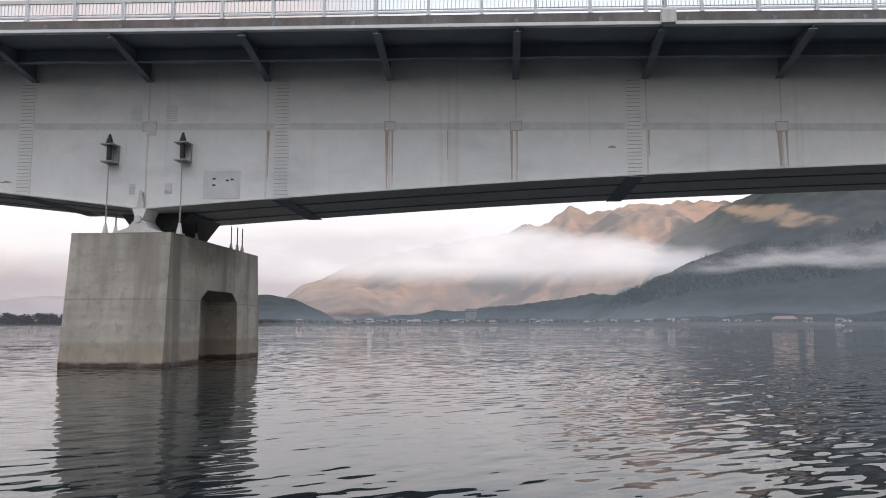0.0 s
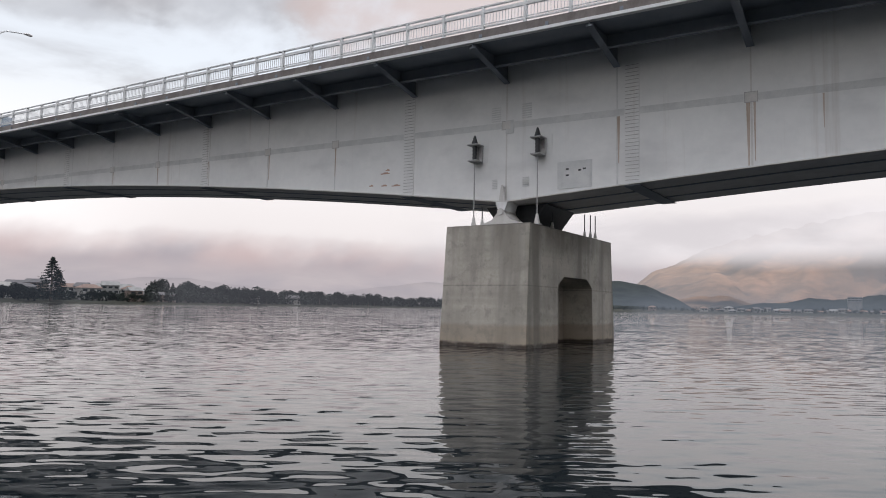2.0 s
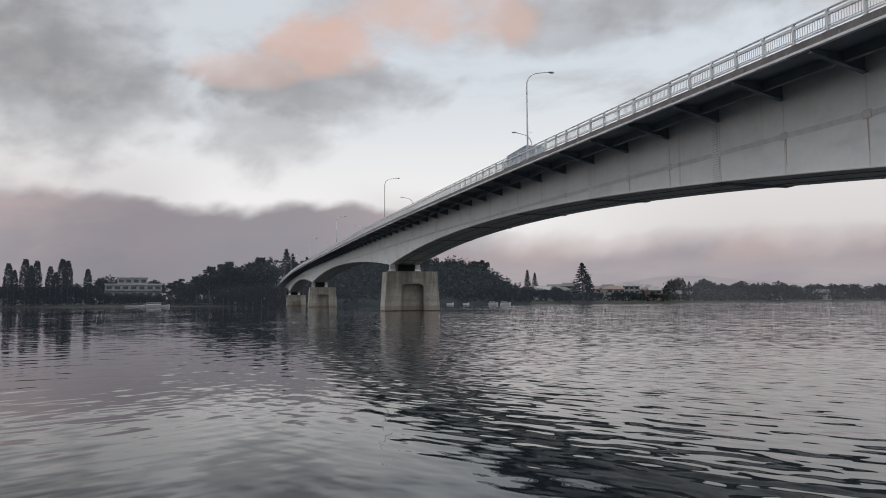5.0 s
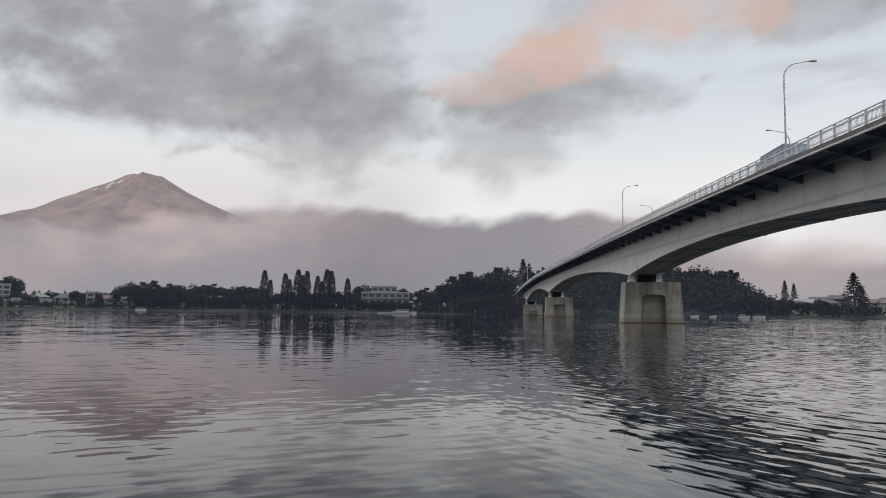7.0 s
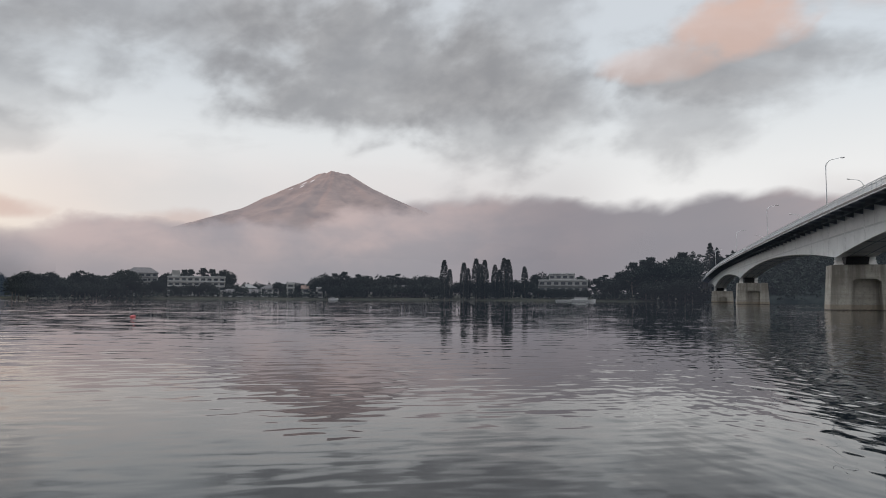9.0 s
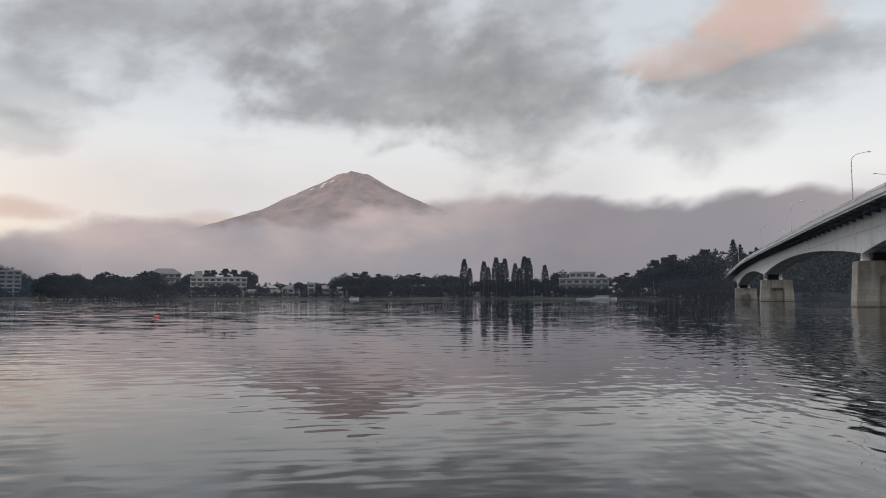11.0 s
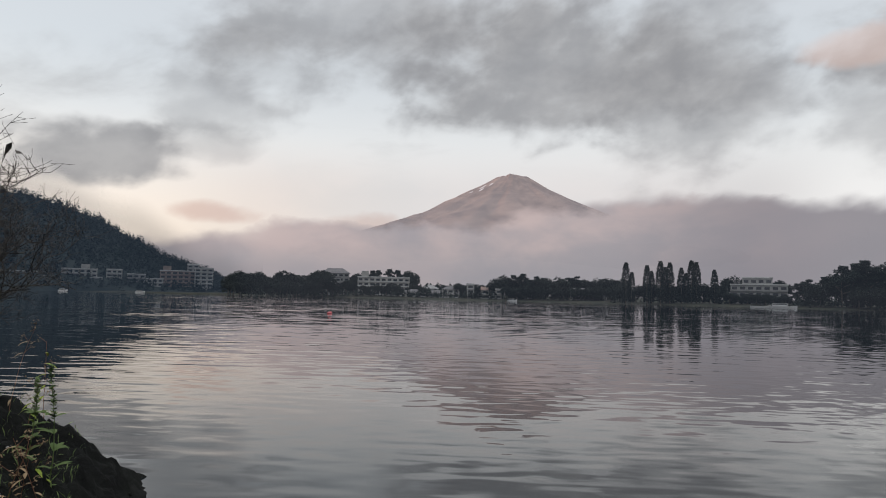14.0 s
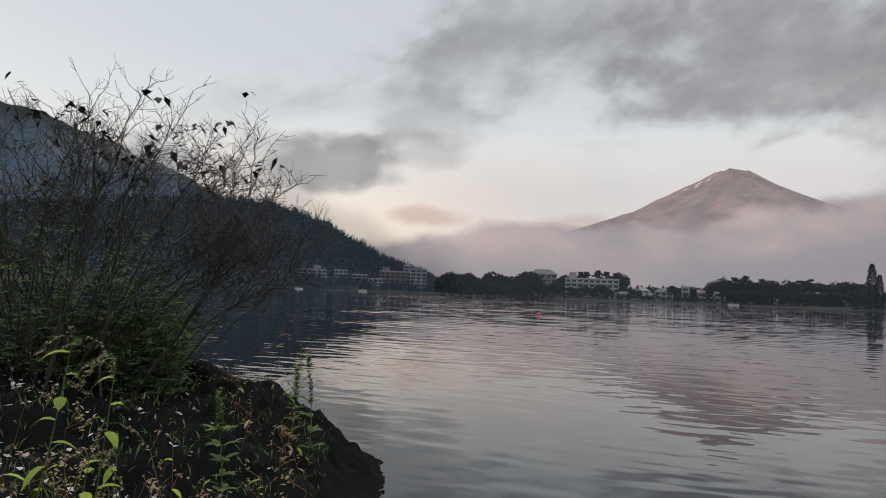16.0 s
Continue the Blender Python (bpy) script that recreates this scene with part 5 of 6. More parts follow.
M_GLASS_D = material("dark_window_glass", (0.02, 0.025, 0.03), (0.05, 0.055, 0.06), 0.12, 0.0, 0.5, 0.01)
M_TRIM = material("white_painted_trim", (0.30, 0.30, 0.292), (0.40, 0.40, 0.39), 0.7, 0.0, 0.5, 0.03)


def house_block(az, dist, w, d, floors, wall, label, z=None, storey=3.1, bays=None, roof="flat", turn=0.0, roof_mat=None, name="hotel_building", cat="building", tower=None):
    """A building facing the lake: walls, slabs between storeys, each window pane, and its roof."""
    if z is None:
        z = max(0.6, ground_height(az, dist))
    b = thing(name, label, cat, tuple(bearing(az, dist, z)), az + turn, group="buildings on the shore")
    h = floors * storey
    bm = fresh()
    box(bm, -w / 2, w / 2, 0, d, -16.0, h, 0.05)
    part("wall", bm, wall, b)
    bays = bays or max(2, round(w / 4.2))
    bm = fresh()
    bw = w / bays
    box(bm, -bw * 0.32, bw * 0.32, -0.03, 0.05, 0.0, storey * 0.46)
    pane = mesh_of("window", bm, M_GLASS_D)
    for f in range(floors):
        for i in range(bays):
            piece("window", pane, b, (-w / 2 + bw * (i + 0.5), 0, f * storey + storey * 0.30))
        bm = fresh()
        box(bm, -w / 2 - 0.1, w / 2 + 0.1, -0.7 if name == "hotel_building" else -0.12, -0.035, f * storey + storey * 0.03, f * storey + storey * 0.26)
        part("balcony", bm, M_TRIM if wall is M_WALL_W else wall, b)
    bm = fresh()
    if roof == "flat":
        box(bm, -w / 2 - 0.3, w / 2 + 0.3, -0.4, d + 0.3, h + 0.004, h + 0.7, 0.05)
    else:
        o = 0.7
        hh = min(w, d) * 0.32
        vs = [bm.verts.new(p) for p in ((-w / 2 - o, -o, h), (w / 2 + o, -o, h), (w / 2 + o, d + o, h), (-w / 2 - o, d + o, h), (-w / 2 + (0 if roof == "gable" else d * 0.4), d / 2, h + hh), (w / 2 - (0 if roof == "gable" else d * 0.4), d / 2, h + hh))]
        for q in ((0, 1, 5, 4), (2, 3, 4, 5), (1, 2, 5), (3, 0, 4), (3, 2, 1, 0)):
            bm.faces.new([vs[i] for i in q])
    part("roof", bm, roof_mat or (M_TRIM if roof == "flat" else M_ROOF_D), b)
    if tower:
        tx, tw, th = tower
        bm = fresh()
        box(bm, tx - tw / 2, tx + tw / 2, 1, 6, h + 0.71, h + th, 0.05)
        part("roof_house", bm, wall, b)
    return b


pale = "pale multi-storey lakeside hotel with rows of dark windows"
house_block(126.4, 490, 36, 12, 4, M_WALL_W, pale, tower=(-13, 5, 4.5))
house_block(131.0, 505, 20, 12, 4, M_WALL_G, "grey lakeside building with a dark flat roof", roof_mat=M_ROOF_D)
house_block(130.3, 512, 20, 12, 5, M_WALL_G, "dark-roofed grey building among shore trees", roof="hip", roof_mat=M_ROOF_D)
house_block(97.3, 440, 30, 12, 3, M_WALL_G, "wide grey lakeside hall with dark window bands", roof="flat", storey=3.6)
house_block(97.4, 446, 16, 8, 4, M_WALL_G, "raised centre of a grey lakeside hall", storey=3.7)
house_block(119.3, 470, 5, 6, 3, M_WALL_W, "slim white building with balconies", storey=3.0, bays=1)
house_block(117.0, 462, 4, 4, 2, M_WALL_W, "small white lookout tower on the shore", storey=3.2, bays=1)
# hotels under the hill
house_block(140.4, 585, 14, 12, 6, M_WALL_W, "tall white lakeside hotel at the foot of a hill", storey=3.0)
house_block(142.3, 588, 26, 12, 5, M_WALL_B, "reddish brown lakeside hotel with balcony bands", storey=3.1, tower=(-8, 6, 4))
house_block(145.2, 590, 13, 10, 4, M_WALL_G, "grey hotel with small windows below a hill", storey=3.0)
house_block(146.7, 592, 11, 10, 5, M_WALL_W, pale, storey=3.0)
house_block(149.0, 592, 24, 10, 5, M_WALL_W, pale, storey=3.0, tower=(4, 6, 4))
house_block(152.3, 588, 16, 10, 4, M_WALL_W, pale, storey=3.0)
house_block(154.8, 585, 12, 10, 3, M_WALL_G, "grey lakeside guest house", storey=3.0)
house_block(143.9, 584, 12, 10, 3, M_WALL_W, pale, storey=3.0)
house_block(147.9, 586, 9, 9, 3, M_WALL_G, "grey lakeside guest house", storey=3.0)
house_block(150.9, 584, 10, 10, 3, M_WALL_W, pale, storey=3.0)
house_block(153.6, 586, 14, 10, 4, M_WALL_W, pale, storey=3.0)
house_block(141.2, 600, 9, 9, 7, M_WALL_G, "tall grey hotel behind the lakeside row", storey=3.0)
house_block(156.2, 583, 12, 10, 4, M_WALL_W, pale, storey=3.0)
# small houses
hr = random.Random(31)
walls = (M_WALL_W, M_WALL_G, M_WALL_W, M_WALL_B)


def cottage(az, dist, z=None):
    wm = hr.choice(walls if 100 < az < 140 else (M_WALL_G, M_WALL_G, M_WALL_B, M_WALL_W))
    if dist > 900 and hr.random() < 0.5:
        wm = M_WALL_W
    word = {"pale_rendered_wall": "white", "grey_rendered_wall": "grey", "reddish_tiled_wall": "brown"}[wm.name]
    dist = max(dist, shore(az) + 28)
    far = 0.85 if dist > 900 else 1.0
    house_block(az, dist, hr.uniform(8, 14) * far, hr.uniform(7, 9) * far, hr.choice((1, 2, 2)) if far == 1.0 else 1, wm, word + " house with a dark pitched roof near the shore", z, 2.9, None, hr.choice(("hip", "gable")), hr.uniform(-35, 35), hr.choice((M_ROOF_D, M_ROOF_D, M_ROOF_R, M_WALL_G)), "house", "house")


for az in (123.6, 122.8, 121.9, 120.9, 120.2, 118.6, 117.8, 115.0, 110.2, 109.4, 133.2, 134.5):
    cottage(az, hr.uniform(455, 500))
for az in (64.6, 63.8, 63.3, 61.2, 60.4, 59.6, 58.4, 57.3, 56.6, 55.8, 54.6):
    cottage(az, hr.uniform(455, 540), hr.uniform(2, 7))
for az in (52.8, 51.9, 51.2, 50.0, 48.4, 45.2):
    cottage(az, hr.uniform(600, 650), hr.uniform(2, 8))
house_block(58.0, 560, 34, 14, 2, M_WALL_W, "long low white building in the shore town", 3.0, 3.4, None, "hip", 12, M_WALL_G, "hall", "building")
house_block(65.2, 470, 12, 8, 1, M_WALL_W, "white shed with a pale roof by the water", 6.0, 3.0, None, "gable", 20, M_WALL_W, "shed", "building")
for i in range(58):
    cottage(hr.uniform(-26, 19) if i % 3 else hr.uniform(-4, 12), hr.uniform(965, 1110), hr.uniform(1.3, 5.0))
house_block(2.6, 1150, 18, 12, 2, M_WALL_W, "long white building above the far shore town", 20, 3.2, None, "flat")
house_block(-21.0, 990, 30, 12, 2, M_WALL_B, "large lodge with a pinkish roof at the lake", 2, 3.2, None, "hip", 0, M_ROOF_R)
# abutment where the bridge meets the shore
bm = fresh()
box(bm, -446, -424.5, 20.6, 32.6, -1.0, deck(-424) - 0.1, 0.1)
ab = thing("bridge_abutment", "grey concrete abutment at the shore end of the bridge", "abutment")
part("wall", bm, M_CONCRETE, ab)
bm = fresh()
box(bm, 62.5, 84, 20.6, 32.6, -1.0, deck(62) - 0.1, 0.1)
ab = thing("bridge_abutment", "grey concrete abutment at the shore end of the bridge", "abutment")
part("wall", bm, M_CONCRETE, ab)

# ---------------------------------------------------------------- boats and buoy
M_BOAT = material("white_boat_paint", (0.46, 0.46, 0.46), (0.58, 0.58, 0.57), 0.4, 0.0, 1.0, 0.02)
M_RED = material("faded_red_plastic", (0.32, 0.04, 0.05), (0.42, 0.07, 0.07), 0.45, 0.0, 3.0, 0.05)


def boat(az, dist, length, label, cabin=True, turn=90.0):
    b = thing("boat", label, "boat", tuple(bearing(az, dist, 0.0)), az + turn - 90, group="boats along the shore")
    w = length * 0.13
    bm = fresh()
    secs = []
    for u in (-0.5, -0.42, -0.1, 0.25, 0.42, 0.5):
        k = 1.0 if u < 0.1 else max(0.05, 1 - ((u - 0.1) / 0.4) ** 2)
        up = 0.9 + (0.5 * ((u - 0.1) / 0.4) ** 2 if u > 0.1 else 0)
        secs.append([bm.verts.new((u * length, y * w * k, z)) for y, z in ((-1, up), (-0.7, -0.3), (0.7, -0.3), (1, up))])
    for a, c in zip(secs, secs[1:]):
        for i in range(4):
            bm.faces.new((a[i], a[(i + 1) % 4], c[(i + 1) % 4], c[i]))
    bm.faces.new(secs[0])
    bm.faces.new(secs[-1][::-1])
    bmesh.ops.recalc_face_normals(bm, faces=bm.faces)
    part("hull", bm, M_BOAT, b)
    top = 2.42 if length > 7 else 1.75
    if cabin:
        bm = fresh()
        box(bm, -0.38 * length, 0.16 * length, -w * 0.75, w * 0.75, 0.92, top - 0.12, 0.08)
        cab = part("cabin", bm, M_BOAT, b)
        bm = fresh()
        for s in (-1, 1):
            box(bm, -0.36 * length, 0.14 * length, s * w * 0.76 - 0.02, s * w * 0.76 + 0.02, top - 0.65, top - 0.3)
        part("side_window", bm, M_GLASS_D, cab)
        bm = fresh()
        box(bm, -0.4 * length, 0.2 * length, -w * 0.85, w * 0.85, top - 0.11, top, 0.03)
        part("cabin_roof", bm, M_TRIM, b)


boat(95.7, 398, 13, "white tour boat moored at the shore")
boat(97.2, 400, 10, "low open boat moored at the shore", False)
boat(115.9, 440, 6, "small white boat moored at the far shore")
for az, l in ((69.4, 5.5), (68.4, 6.0), (72.9, 4.0), (71.6, 3.5)):
    boat(az, 391, l, "white pleasure boat moored by the wood", l > 5)
boat(144.9, 545, 6.5, "small white boat near the hotels")
boat(150.0, 545, 6.0, "small white boat near the hotels")
boat(-24.5, 800, 9, "small white boat at the far shore")

buoy = thing("buoy", "faded red double float buoy on the water", "buoy", (-49.1, -43.9, 0.0), 35)
for dx, r, h in ((0.0, 0.24, 0.10), (0.50, 0.20, 0.08), (-0.36, 0.17, 0.06)):
    bm = fresh()
    bmesh.ops.create_uvsphere(bm, u_segments=14, v_segments=8, radius=r)
    bmesh.ops.scale(bm, vec=(1.05, 0.9, 0.6), verts=bm.verts)
    bmesh.ops.translate(bm, vec=(dx, 0, h * 0.4), verts=bm.verts)
    part("float", bm, M_RED, buoy, smooth=True)
bm = fresh()
tube(bm, (0.5, 0, 0.12), (0.52, 0, 0.30), 0.05, 0.04, 8)
part("eye_post", bm, M_BLACK, buoy)


# ---------------------------------------------------------------- the bank with its shrub and weeds
SPOT = (-2.13, -3.78)


def near(az, r, z=0.0):
    a = radians(az)
    return Vector((SPOT[0] - math.sin(a) * r, SPOT[1] + math.cos(a) * r, z))


CREST = ((141.4, -0.35), (142.5, 0.02), (144.6, 0.17), (146.9, 0.31), (149.6, 0.43), (151.4, 0.60), (153.5, 0.74), (155.7, 0.82), (159.8, 0.88), (164, 0.93), (171, 0.97), (185, 1.0), (200, 0.7), (215, -0.2), (230, -0.6))


def bank_height(az, r):
    c = 1.0
    for (a0, z0), (a1, z1) in zip(CREST, CREST[1:]):
        if a0 <= az <= a1:
            c = z0 + (z1 - z0) * (az - a0) / (a1 - a0)
            break
    else:
        c = CREST[0][1] if az < CREST[0][0] else CREST[-1][1]
    rc = 6.5
    if r < rc:
        f = max(0.0, (r - 2.0) / (rc - 2.0))
        low = min(0.12, c - 0.25)
        z = low + (c - low) * f ** 0.75
    else:
        z = c - (r - rc) * 0.42 - 0.1 * (r - rc) ** 2
    if r < 2.0:
        z -= (2.0 - r) * 0.9
    q = near(az, r) * 1.6
    return z + 0.13 * noise.fractal(Vector((q.x, q.y, 0.3)), 0.7, 2.0, 6) + 0.10 * abs(noise.noise(Vector((q.x * 3, q.y * 3, 2)))) + 0.06 * noise.noise(Vector((q.x * 5.5, q.y * 5.5, 4))) + 0.035 * abs(noise.noise(Vector((q.x * 13, q.y * 13, 6))))


def bank():
    bm = fresh()
    rows = []
    azs = [141.2 + 0.32 * i for i in range(135)] + [185 + 3 * i for i in range(14)]
    rs = [1.2 + 0.075 * i for i in range(96)] + [9.0, 10.0]
    for az in azs:
        rows.append([bm.verts.new(near(az, r, bank_height(az, r))) for r in rs])
    for a, b in zip(rows, rows[1:]):
        for i in range(len(rs) - 1):
            bm.faces.new((a[i], a[i + 1], b[i + 1], b[i]))
    bmesh.ops.recalc_face_normals(bm, faces=bm.faces)
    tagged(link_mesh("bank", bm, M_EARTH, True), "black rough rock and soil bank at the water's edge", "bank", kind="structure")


bank()

M_TWIG = material("dark_dry_twigs", (0.022, 0.018, 0.015), (0.06, 0.048, 0.038), 0.9, 0.0, 8.0, 0.2)
M_VINE = leaf_material("dull_green_vine_leaves", (0.05, 0.085, 0.032), (0.20, 0.26, 0.085))
M_YOUNG = leaf_material("yellow_green_leaves", (0.15, 0.21, 0.03), (0.34, 0.40, 0.07))
M_GOLD = leaf_material("dry_golden_seed_heads", (0.15, 0.095, 0.05), (0.36, 0.27, 0.16))
M_REDST = leaf_material("reddish_stems", (0.09, 0.04, 0.025), (0.20, 0.10, 0.055))
M_GREENST = leaf_material("green_stems", (0.06, 0.10, 0.03), (0.13, 0.17, 0.06))
M_PALE = leaf_material("pale_withered_petals", (0.36, 0.34, 0.33), (0.60, 0.57, 0.55))


class Soup:
    """Collects many small faces into one mesh."""

    def __init__(self):
        self.v, self.f = [], []

    def twig(self, pts, r0, r1, n=4):
        base = None
        for i, p in enumerate(pts):
            d = (pts[min(i + 1, len(pts) - 1)] - pts[max(i - 1, 0)]).to_track_quat("Z", "Y")
            r = r0 + (r1 - r0) * i / (len(pts) - 1)
            k0 = len(self.v)
            self.v += [p + d @ Vector((r * math.cos(2 * math.pi * k / n), r * math.sin(2 * math.pi * k / n), 0)) for k in range(n)]
            if base is not None:
                for k in range(n):
                    self.f.append((base + k, base + (k + 1) % n, k0 + (k + 1) % n, k0 + k))
            base = k0

    def leaf(self, p, way, length, width, rng, droop=0.3):
        way = way.normalized()
        side = way.cross(Vector((0, 0, 1)) + Vector((rng.gauss(0, 0.4), rng.gauss(0, 0.4), 0))).normalized()
        up = side.cross(way)
        k = len(self.v)
        a = p + way * length * 0.4 + up * length * 0.06
        tip = p + way * length - Vector((0, 0, droop * length))
        self.v += [p, a + side * width * 0.5 - up * width * 0.12, a - side * width * 0.5 - up * width * 0.12, tip, a]
        self.f += [(k, k + 1, k + 4), (k, k + 4, k + 2), (k + 1, k + 3, k + 4), (k + 4, k + 3, k + 2)]

    def blade(self, p, way, length, width, fall=0.8):
        """A long leaf that arches over: four bands, folded along its midrib."""
        way = way.normalized()
        flat = Vector((way.x, way.y, 0)).normalized()
        side = Vector((-flat.y, flat.x, 0))
        k = len(self.v)
        for i in range(5):
            t = i / 4
            c = p + way * length * t - Vector((0, 0, fall * length * t * t))
            w = width * 0.5 * (0.12 + math.sin(math.pi * min(1.0, t * 0.92 + 0.06)) ** 0.8) if i < 4 else 0.001
            self.v += [c + side * w - Vector((0, 0, w * 0.35)), c, c - side * w - Vector((0, 0, w * 0.35))]
            if i:
                a, b = k + 3 * (i - 1), k + 3 * i
                self.f += [(a, a + 1, b + 1, b), (a + 1, a + 2, b + 2, b + 1)]

    def mesh(self, name, mat, parent=None, label=""):
        me = bpy.data.meshes.new(name)
        me.from_pydata([tuple(p) for p in self.v], [], self.f)
        me.materials.append(mat)
        ob = new(name, me)
        if parent:
            ob.parent = parent
        if label:
            tagged(ob, label)
        return ob


def shrub():
    r = random.Random(77)
    s = thing("shrub", "large leafless tangled shrub with dark twigs on the bank", "shrub")
    old = Soup()
    main, fine_ = Soup(), Soup()
    up = Vector((0, 0, 1))
    tips = []

    def curve(p, bend, q, n, jig):
        out = []
        for k in range(n + 1):
            t = k / n
            out.append(p * (1 - t) ** 2 + bend * 2 * t * (1 - t) + q * t * t + Vector((r.gauss(0, jig), r.gauss(0, jig), r.gauss(0, jig))))
        return out

    def sprays(pts, count, start, long_, thick):
        """Short twigs that rise from a branch, each with still finer ones."""
        last = len(pts) - 1
        for j in range(count):
            t = start + (1 - start) * (j + r.random()) / count
            k = min(last - 1, int(t * last))
            o = pts[k].lerp(pts[k + 1], t * last - k)
            along = (pts[k + 1] - pts[k]).normalized()
            side = Vector((r.gauss(0, 1), r.gauss(0, 1), r.gauss(0.1, 0.6))).normalized()
            w = (along * 0.55 + side * 0.80 + up * 0.12).normalized()
            l = r.uniform(0.12, long_) * (1.15 - 0.5 * t)
            line = [o]
            for _ in range(4):
                w = (w + up * 0.10 + Vector((r.gauss(0, 0.24), r.gauss(0, 0.24), r.gauss(0, 0.2)))).normalized()
                line.append(line[-1] + w * l / 4)
            fine_.twig(line, thick, 0.0014, 3)
            for m in range(r.randint(3, 5)):
                e = line[r.randint(1, 4)]
                v = (w * 0.5 + Vector((r.gauss(0, 0.7), r.gauss(0, 0.7), r.gauss(0.15, 0.5)))).normalized()
                ll = r.uniform(0.04, 0.14)
                mid = e + v * ll * 0.5 + Vector((r.gauss(0, 0.010), r.gauss(0, 0.010), 0.004))
                end = e + v * ll + up * 0.014
                fine_.twig([e, mid, end], 0.0016, 0.0011, 3)
                tips.append(end)

    for i in range(40):
        f = ((i + r.random()) / 40) ** 0.78
        base_az = 170.5 - 8.5 * f + r.gauss(0, 1.2)
        tip_az = 176.0 - 28.5 * f + r.gauss(0, 2.0)
        d = r.uniform(5.3, 6.6)
        p = near(base_az, d, bank_height(base_az, d) - 0.05)
        top = (2.86 - 0.66 * max(0.0, f - 0.58) / 0.42) * r.uniform(0.72, 1.0)
        q = near(max(147.8, tip_az), d + r.gauss(-0.2, 0.35), top)
        bend = p.lerp(q, 0.5) + Vector((r.gauss(0, 0.14), r.gauss(0, 0.14), r.gauss(0.22, 0.14)))
        pts = curve(p, bend, q, 12, 0.014)
        main.twig(pts, r.uniform(0.006, 0.011), 0.0020, 5)
        sprays(pts, r.randint(8, 12), 0.55, 0.36, 0.0022)
        for _ in range(r.randint(3, 5)):
            k = r.randint(5, 10)
            o = pts[k]
            along = (pts[k + 1] - pts[k]).normalized()
            v = (along * 0.8 + Vector((r.gauss(0, 0.5), r.gauss(0, 0.5), r.gauss(0.05, 0.35)))).normalized()
            e = o + v * r.uniform(0.35, 0.85)
            e.z = min(e.z, 2.9 - 0.7 * max(0.0, f - 0.55) / 0.45)
            b2 = o.lerp(e, 0.5) + Vector((r.gauss(0, 0.07), r.gauss(0, 0.07), r.gauss(0, 0.06)))
            sub_ = curve(o, b2, e, 7, 0.010)
            main.twig(sub_, 0.0042, 0.0018, 4)
            sprays(sub_, r.randint(7, 10), 0.3, 0.30, 0.0020)
    tagged(main.mesh("branch_mass", M_TWIG, s), kind="stuff")
    tagged(fine_.mesh("twig_mass", M_TWIG, s), kind="stuff")
    high = [c for c in tips if c.z > 2.35]
    for c in r.sample(high, 46):
        for _ in range(r.randint(2, 6)):
            old.leaf(c + Vector((r.gauss(0, 0.035), r.gauss(0, 0.035), r.gauss(0, 0.03))), Vector((r.gauss(0, 1), r.gauss(0, 1), r.gauss(-0.4, 0.5))), r.uniform(0.05, 0.09), r.uniform(0.035, 0.06), r)
    tagged(old.mesh("leaf_remnant", M_TWIG, s, "last dark withered leaves at the twig ends"), kind="stuff")


shrub()


def vine():
    r = random.Random(5)
    v = thing("climbing_vine", "dull green leafy creeper covering the foot of the shrub", "vine")
    stems, lv = Soup(), Soup()
    for i in range(520):
        az = min(174.0, 158.5 + abs(r.gauss(0, 1)) * 7.5)
        d = r.uniform(5.6, 6.7)
        g0 = bank_height(az, d)
        tall = min(1.0, max(0.0, (az - 157.0) / 9.0))
        top = 0.16 + (0.22 + 0.95 * tall) * r.random()
        pts = [near(az, d, g0)]
        w = Vector((r.gauss(0, 0.25), r.gauss(0, 0.25), 1)).normalized()
        for k in range(6):
            w = (w + Vector((r.gauss(0, 0.2), r.gauss(0, 0.2), r.gauss(0, 0.1)))).normalized()
            pts.append(pts[-1] + w * top / 5)
        stems.twig(pts, 0.004, 0.0018, 3)
        if r.random() < 0.06:
            for k in range(4):
                lv.leaf(pts[r.randint(2, 6)], Vector((r.gauss(0, 1), r.gauss(0, 1), r.gauss(0.2, 0.4))), r.uniform(0.08, 0.12), r.uniform(0.06, 0.09), r)
            continue
        # fronds: pairs of small leaflets on side shoots
        for k in range(7):
            q = pts[r.randint(1, 6)]
            out = Vector((r.gauss(0, 1), r.gauss(0, 1), r.gauss(0.25, 0.35))).normalized()
            side = out.cross(Vector((0, 0, 1))).normalized()
            l = r.uniform(0.10, 0.22)
            for m in range(5):
                c = q + out * l * (m + 1) / 5
                for sg in (-1, 1):
                    lv.leaf(c, out * 0.6 + side * sg, r.uniform(0.028, 0.050), r.uniform(0.010, 0.017), r, 0.15)
    tagged(stems.mesh("stem_mass", M_TWIG, v), kind="stuff")
    tagged(lv.mesh("foliage", M_VINE, v), kind="stuff")


vine()


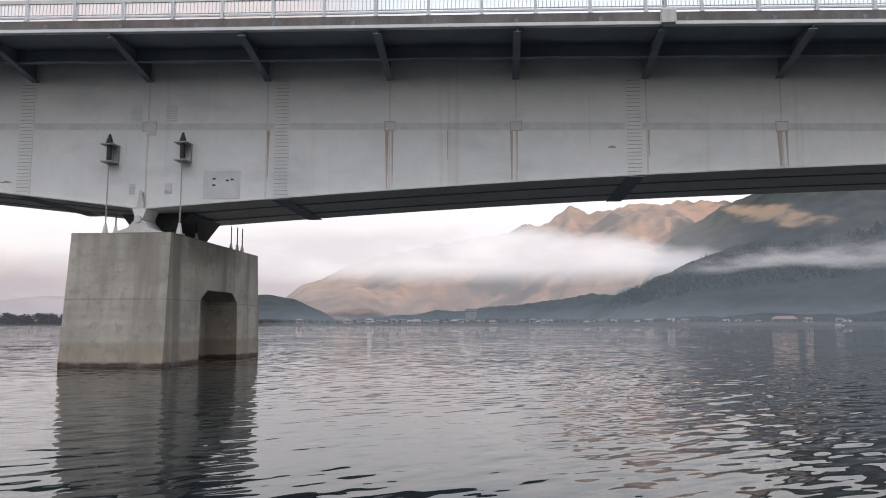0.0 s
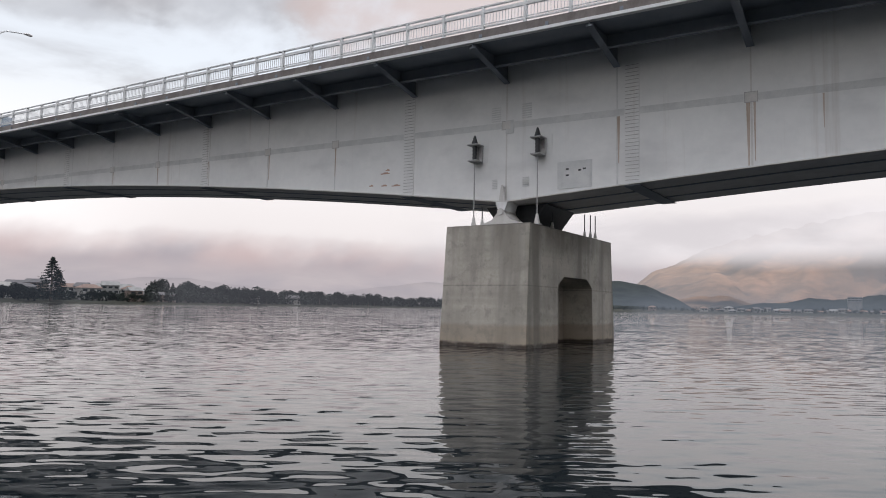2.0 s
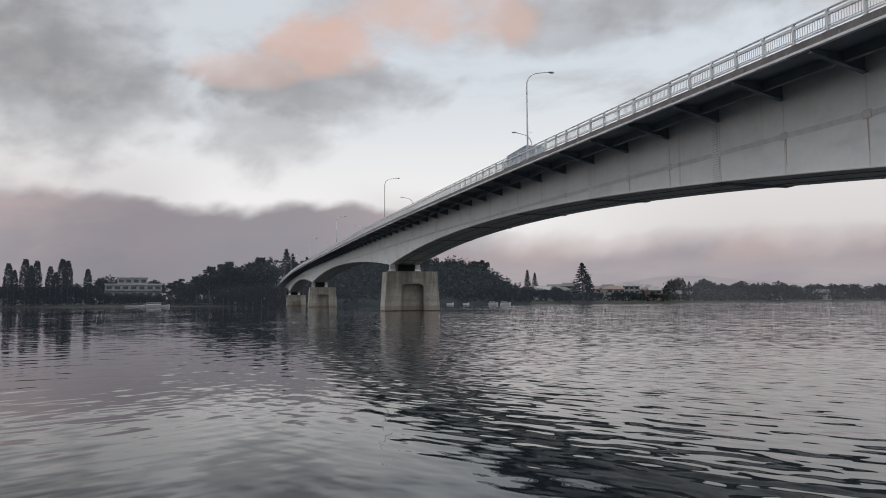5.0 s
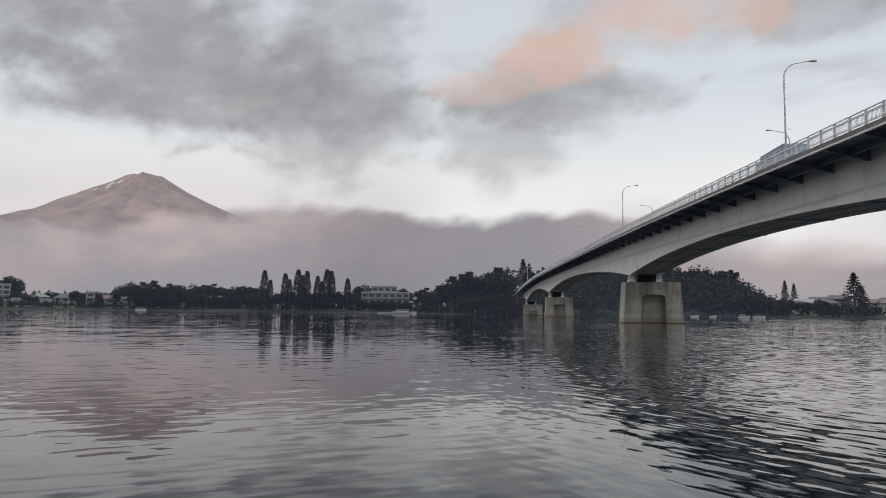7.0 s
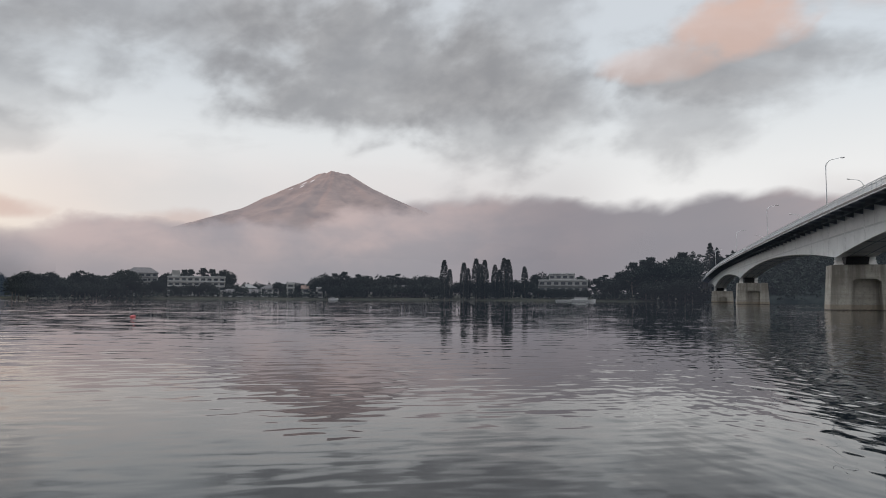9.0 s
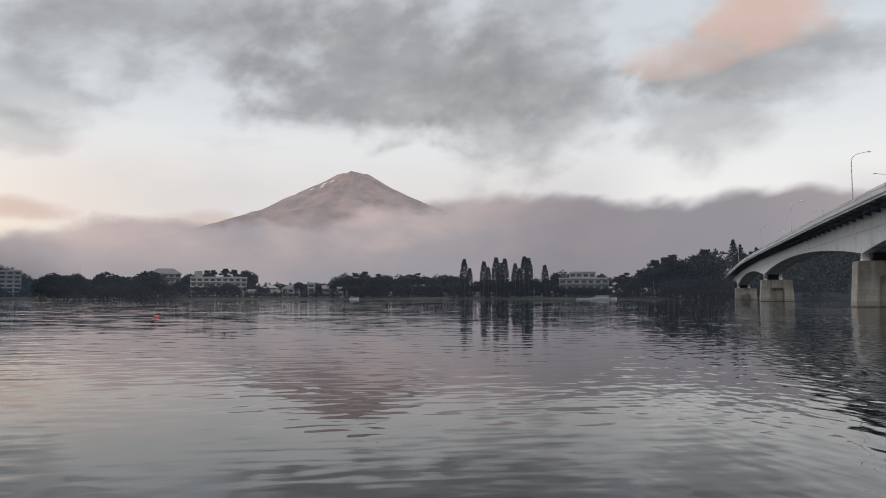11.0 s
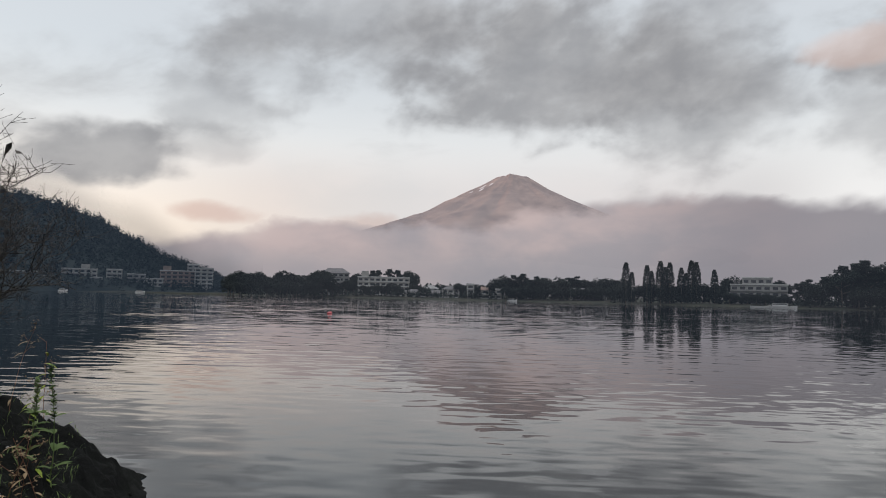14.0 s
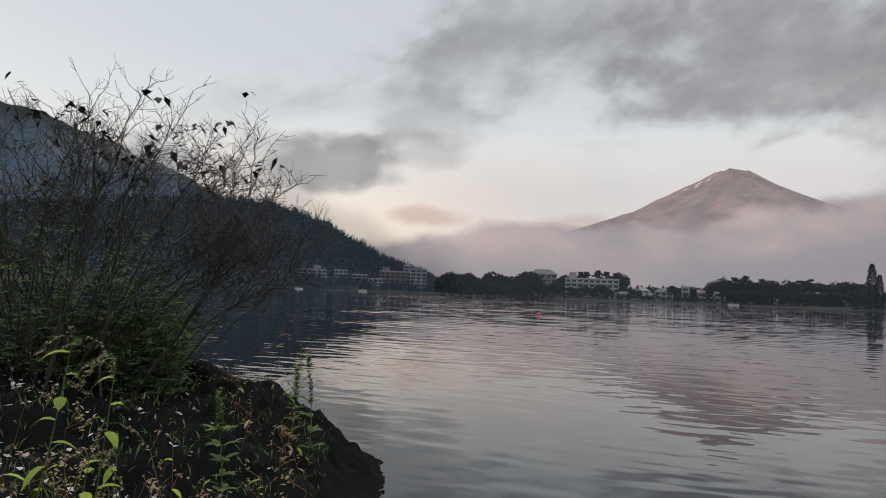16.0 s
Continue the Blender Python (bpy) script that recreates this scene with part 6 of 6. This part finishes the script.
def weed(az, d, h, kind, lean=0.0, seed=0, name="weed", label="", drop=0.0):
    """A single weed: stem, leaves, and a head where it has one."""
    r = random.Random(seed)
    w = thing(name, label, "weed", group="weeds on the bank")
    z0 = bank_height(az, d) - drop
    p = near(az, d, z0)
    side = (near(az - 2, d) - near(az, d)).normalized()
    way = (Vector((0, 0, 1)) + side * lean).normalized()
    pts = [p]
    for k in range(7):
        way = (way + Vector((r.gauss(0, 0.06), r.gauss(0, 0.06), r.gauss(0, 0.03)))).normalized()
        pts.append(pts[-1] + way * h / 7)
    st, lf, hd = Soup(), Soup(), Soup()
    st.twig(pts, 0.0045 if kind in ("tall", "spike") else 0.0024, 0.0014, 5)
    if kind == "tall":
        turn = r.uniform(0, 6.283)
        for k in range(13):
            f = 0.22 + 0.74 * k / 12
            i = min(6, int(f * 7))
            q = pts[i].lerp(pts[i + 1], f * 7 - i)
            turn += 2.4 + r.gauss(0, 0.3)
            lf.blade(q, Vector((math.cos(turn), math.sin(turn), 0.55)), r.uniform(0.09, 0.15) * (1.15 - 0.5 * f), r.uniform(0.024, 0.036), r.uniform(0.6, 1.1))
        for n_ in range(7):
            q = pts[-1] if n_ < 4 else pts[6]
            dd = Vector((r.gauss(0, 1), r.gauss(0, 1), r.uniform(0.5, 1.2))).normalized()
            line = [q + dd * 0.10 * t - Vector((0, 0, 0.07 * t * t)) for t in (0, 0.35, 0.7, 1.0, 1.25)]
            st.twig(line, 0.0016, 0.0012, 3)
            for _ in range(26):
                t = r.uniform(1.2, 3.99)
                c = line[int(t)].lerp(line[int(t) + 1], t - int(t))
                hd.leaf(c + Vector((r.gauss(0, 0.003), r.gauss(0, 0.003), r.gauss(0, 0.003))), Vector((r.gauss(0, 1), r.gauss(0, 1), r.gauss(-0.2, 0.6))), r.uniform(0.008, 0.014), r.uniform(0.006, 0.009), r, 0.1)
    elif kind == "spike":
        for k in range(5):
            for _ in range(5):
                a = r.uniform(0, 6.283)
                lf.blade(pts[k], Vector((math.cos(a), math.sin(a), 0.9)), r.uniform(0.08, 0.17), 0.032, 0.5)
        for k in range(110):
            f = r.uniform(0.55, 1.0)
            i = min(6, int(f * 7))
            q = pts[i].lerp(pts[i + 1], f * 7 - i)
            a = r.uniform(0, 6.283)
            lf.leaf(q, Vector((math.cos(a), math.sin(a), 0.5)), 0.030, 0.016, r, 0.0)
    else:
        for k in range(1, 7):
            if r.random() < 0.8:
                a = r.uniform(0, 6.283)
                lf.blade(pts[k], Vector((math.cos(a), math.sin(a), 0.4)), r.uniform(0.05, 0.10), r.uniform(0.014, 0.024), 0.8)
        for k in range(r.randint(3, 5)):
            i = r.randint(3, 7)
            dd = Vector((r.gauss(0, 1), r.gauss(0, 1), r.uniform(0.4, 1.4))).normalized()
            e = pts[i] + dd * r.uniform(0.05, 0.14)
            st.twig([pts[i], e], 0.002, 0.0015, 3)
            for _ in range(9):
                hd.leaf(e + Vector((r.gauss(0, 0.012), r.gauss(0, 0.012), r.gauss(0, 0.02))), Vector((r.gauss(0, 1), r.gauss(0, 1), r.gauss(0.3, 0.7))), r.uniform(0.015, 0.03), r.uniform(0.008, 0.014), r, 0.1)
    st.mesh("stem", {"tall": M_GREENST, "spike": M_GREENST, "seed": M_REDST}[kind], w)
    if lf.v:
        lf.mesh("foliage", {"tall": M_YOUNG, "spike": M_GREENST, "seed": M_YOUNG if r.random() < 0.55 else M_GOLD}[kind], w)["kind"] = "stuff"
    if hd.v:
        tagged(hd.mesh("seed_head", M_GOLD, w), kind="stuff")


weed(165.9, 2.3, 1.3, "tall", 0.10, 1, label="yellow-green knotweed with drooping tips on the bank", drop=0.1)
weed(167.2, 2.2, 1.15, "tall", -0.12, 2, label="yellow-green knotweed with drooping tips on the bank", drop=0.1)
weed(163.6, 2.5, 0.95, "tall", 0.08, 14, label="yellow-green knotweed with drooping tips on the bank", drop=0.1)
weed(168.2, 2.6, 1.2, "tall", 0.02, 15, label="yellow-green knotweed with drooping tips on the bank", drop=0.1)
weed(169.0, 2.35, 1.0, "tall", 0.05, 12, label="yellow-green knotweed with drooping tips on the bank", drop=0.1)
weed(148.7, 5.2, 0.8, "spike", 0.08, 3, label="tall green mullein spike at the water's edge")
weed(150.2, 5.3, 0.55, "spike", 0.15, 4, label="low green leafy spike on the dark bank")
weed(151.6, 6.2, 0.62, "seed", 0.05, 5, label="thin dry grass stalk at the bank edge")
weed(149.5, 6.4, 0.60, "seed", 0.0, 6, label="thin dry grass stalk at the bank edge")
weed(155.0, 4.0, 0.55, "spike", -0.1, 7, label="low green leafy spike on the dark bank")
wr = random.Random(19)
for i in range(30):
    weed(wr.uniform(154.5, 172), wr.uniform(2.1, 3.1), wr.uniform(0.45, 0.85), "seed", wr.gauss(0, 0.15), 100 + i, label="dry golden weed with reddish stem on the bank", drop=0.05)
for i in range(8):
    weed(wr.uniform(147.5, 158), wr.uniform(3.6, 6.0), wr.uniform(0.2, 0.42), "seed", wr.gauss(0, 0.2), 300 + i, label="small dry weed on the dark soil")


def litter():
    r = random.Random(8)
    s = Soup()
    for _ in range(330):
        az, d = 173.5 - abs(r.gauss(0, 9.0)), r.uniform(3.0, 6.2)
        p = near(az, d, bank_height(az, d) + 0.012)
        s.leaf(p, Vector((r.gauss(0, 1), r.gauss(0, 1), r.gauss(0.2, 0.3))), r.uniform(0.02, 0.06), r.uniform(0.015, 0.045), r, 0.0)
    tagged(s.mesh("leaf_litter", M_PALE), "pale withered leaves and petals scattered on soil", "litter", kind="stuff")
    t = Soup()
    for _ in range(2600):
        az = r.uniform(147, 173)
        d = r.uniform(2.3, 6.9)
        p = near(az, d, bank_height(az, d) - 0.01)
        w = Vector((r.gauss(0, 0.5), r.gauss(0, 0.5), 1)).normalized()
        h = r.uniform(0.04, 0.13)
        t.leaf(p, w, h, 0.007, r, 0.25)
    tagged(t.mesh("bank_grass", M_VINE), "short dull grass tufts on the bank", "grass", kind="stuff")


litter()
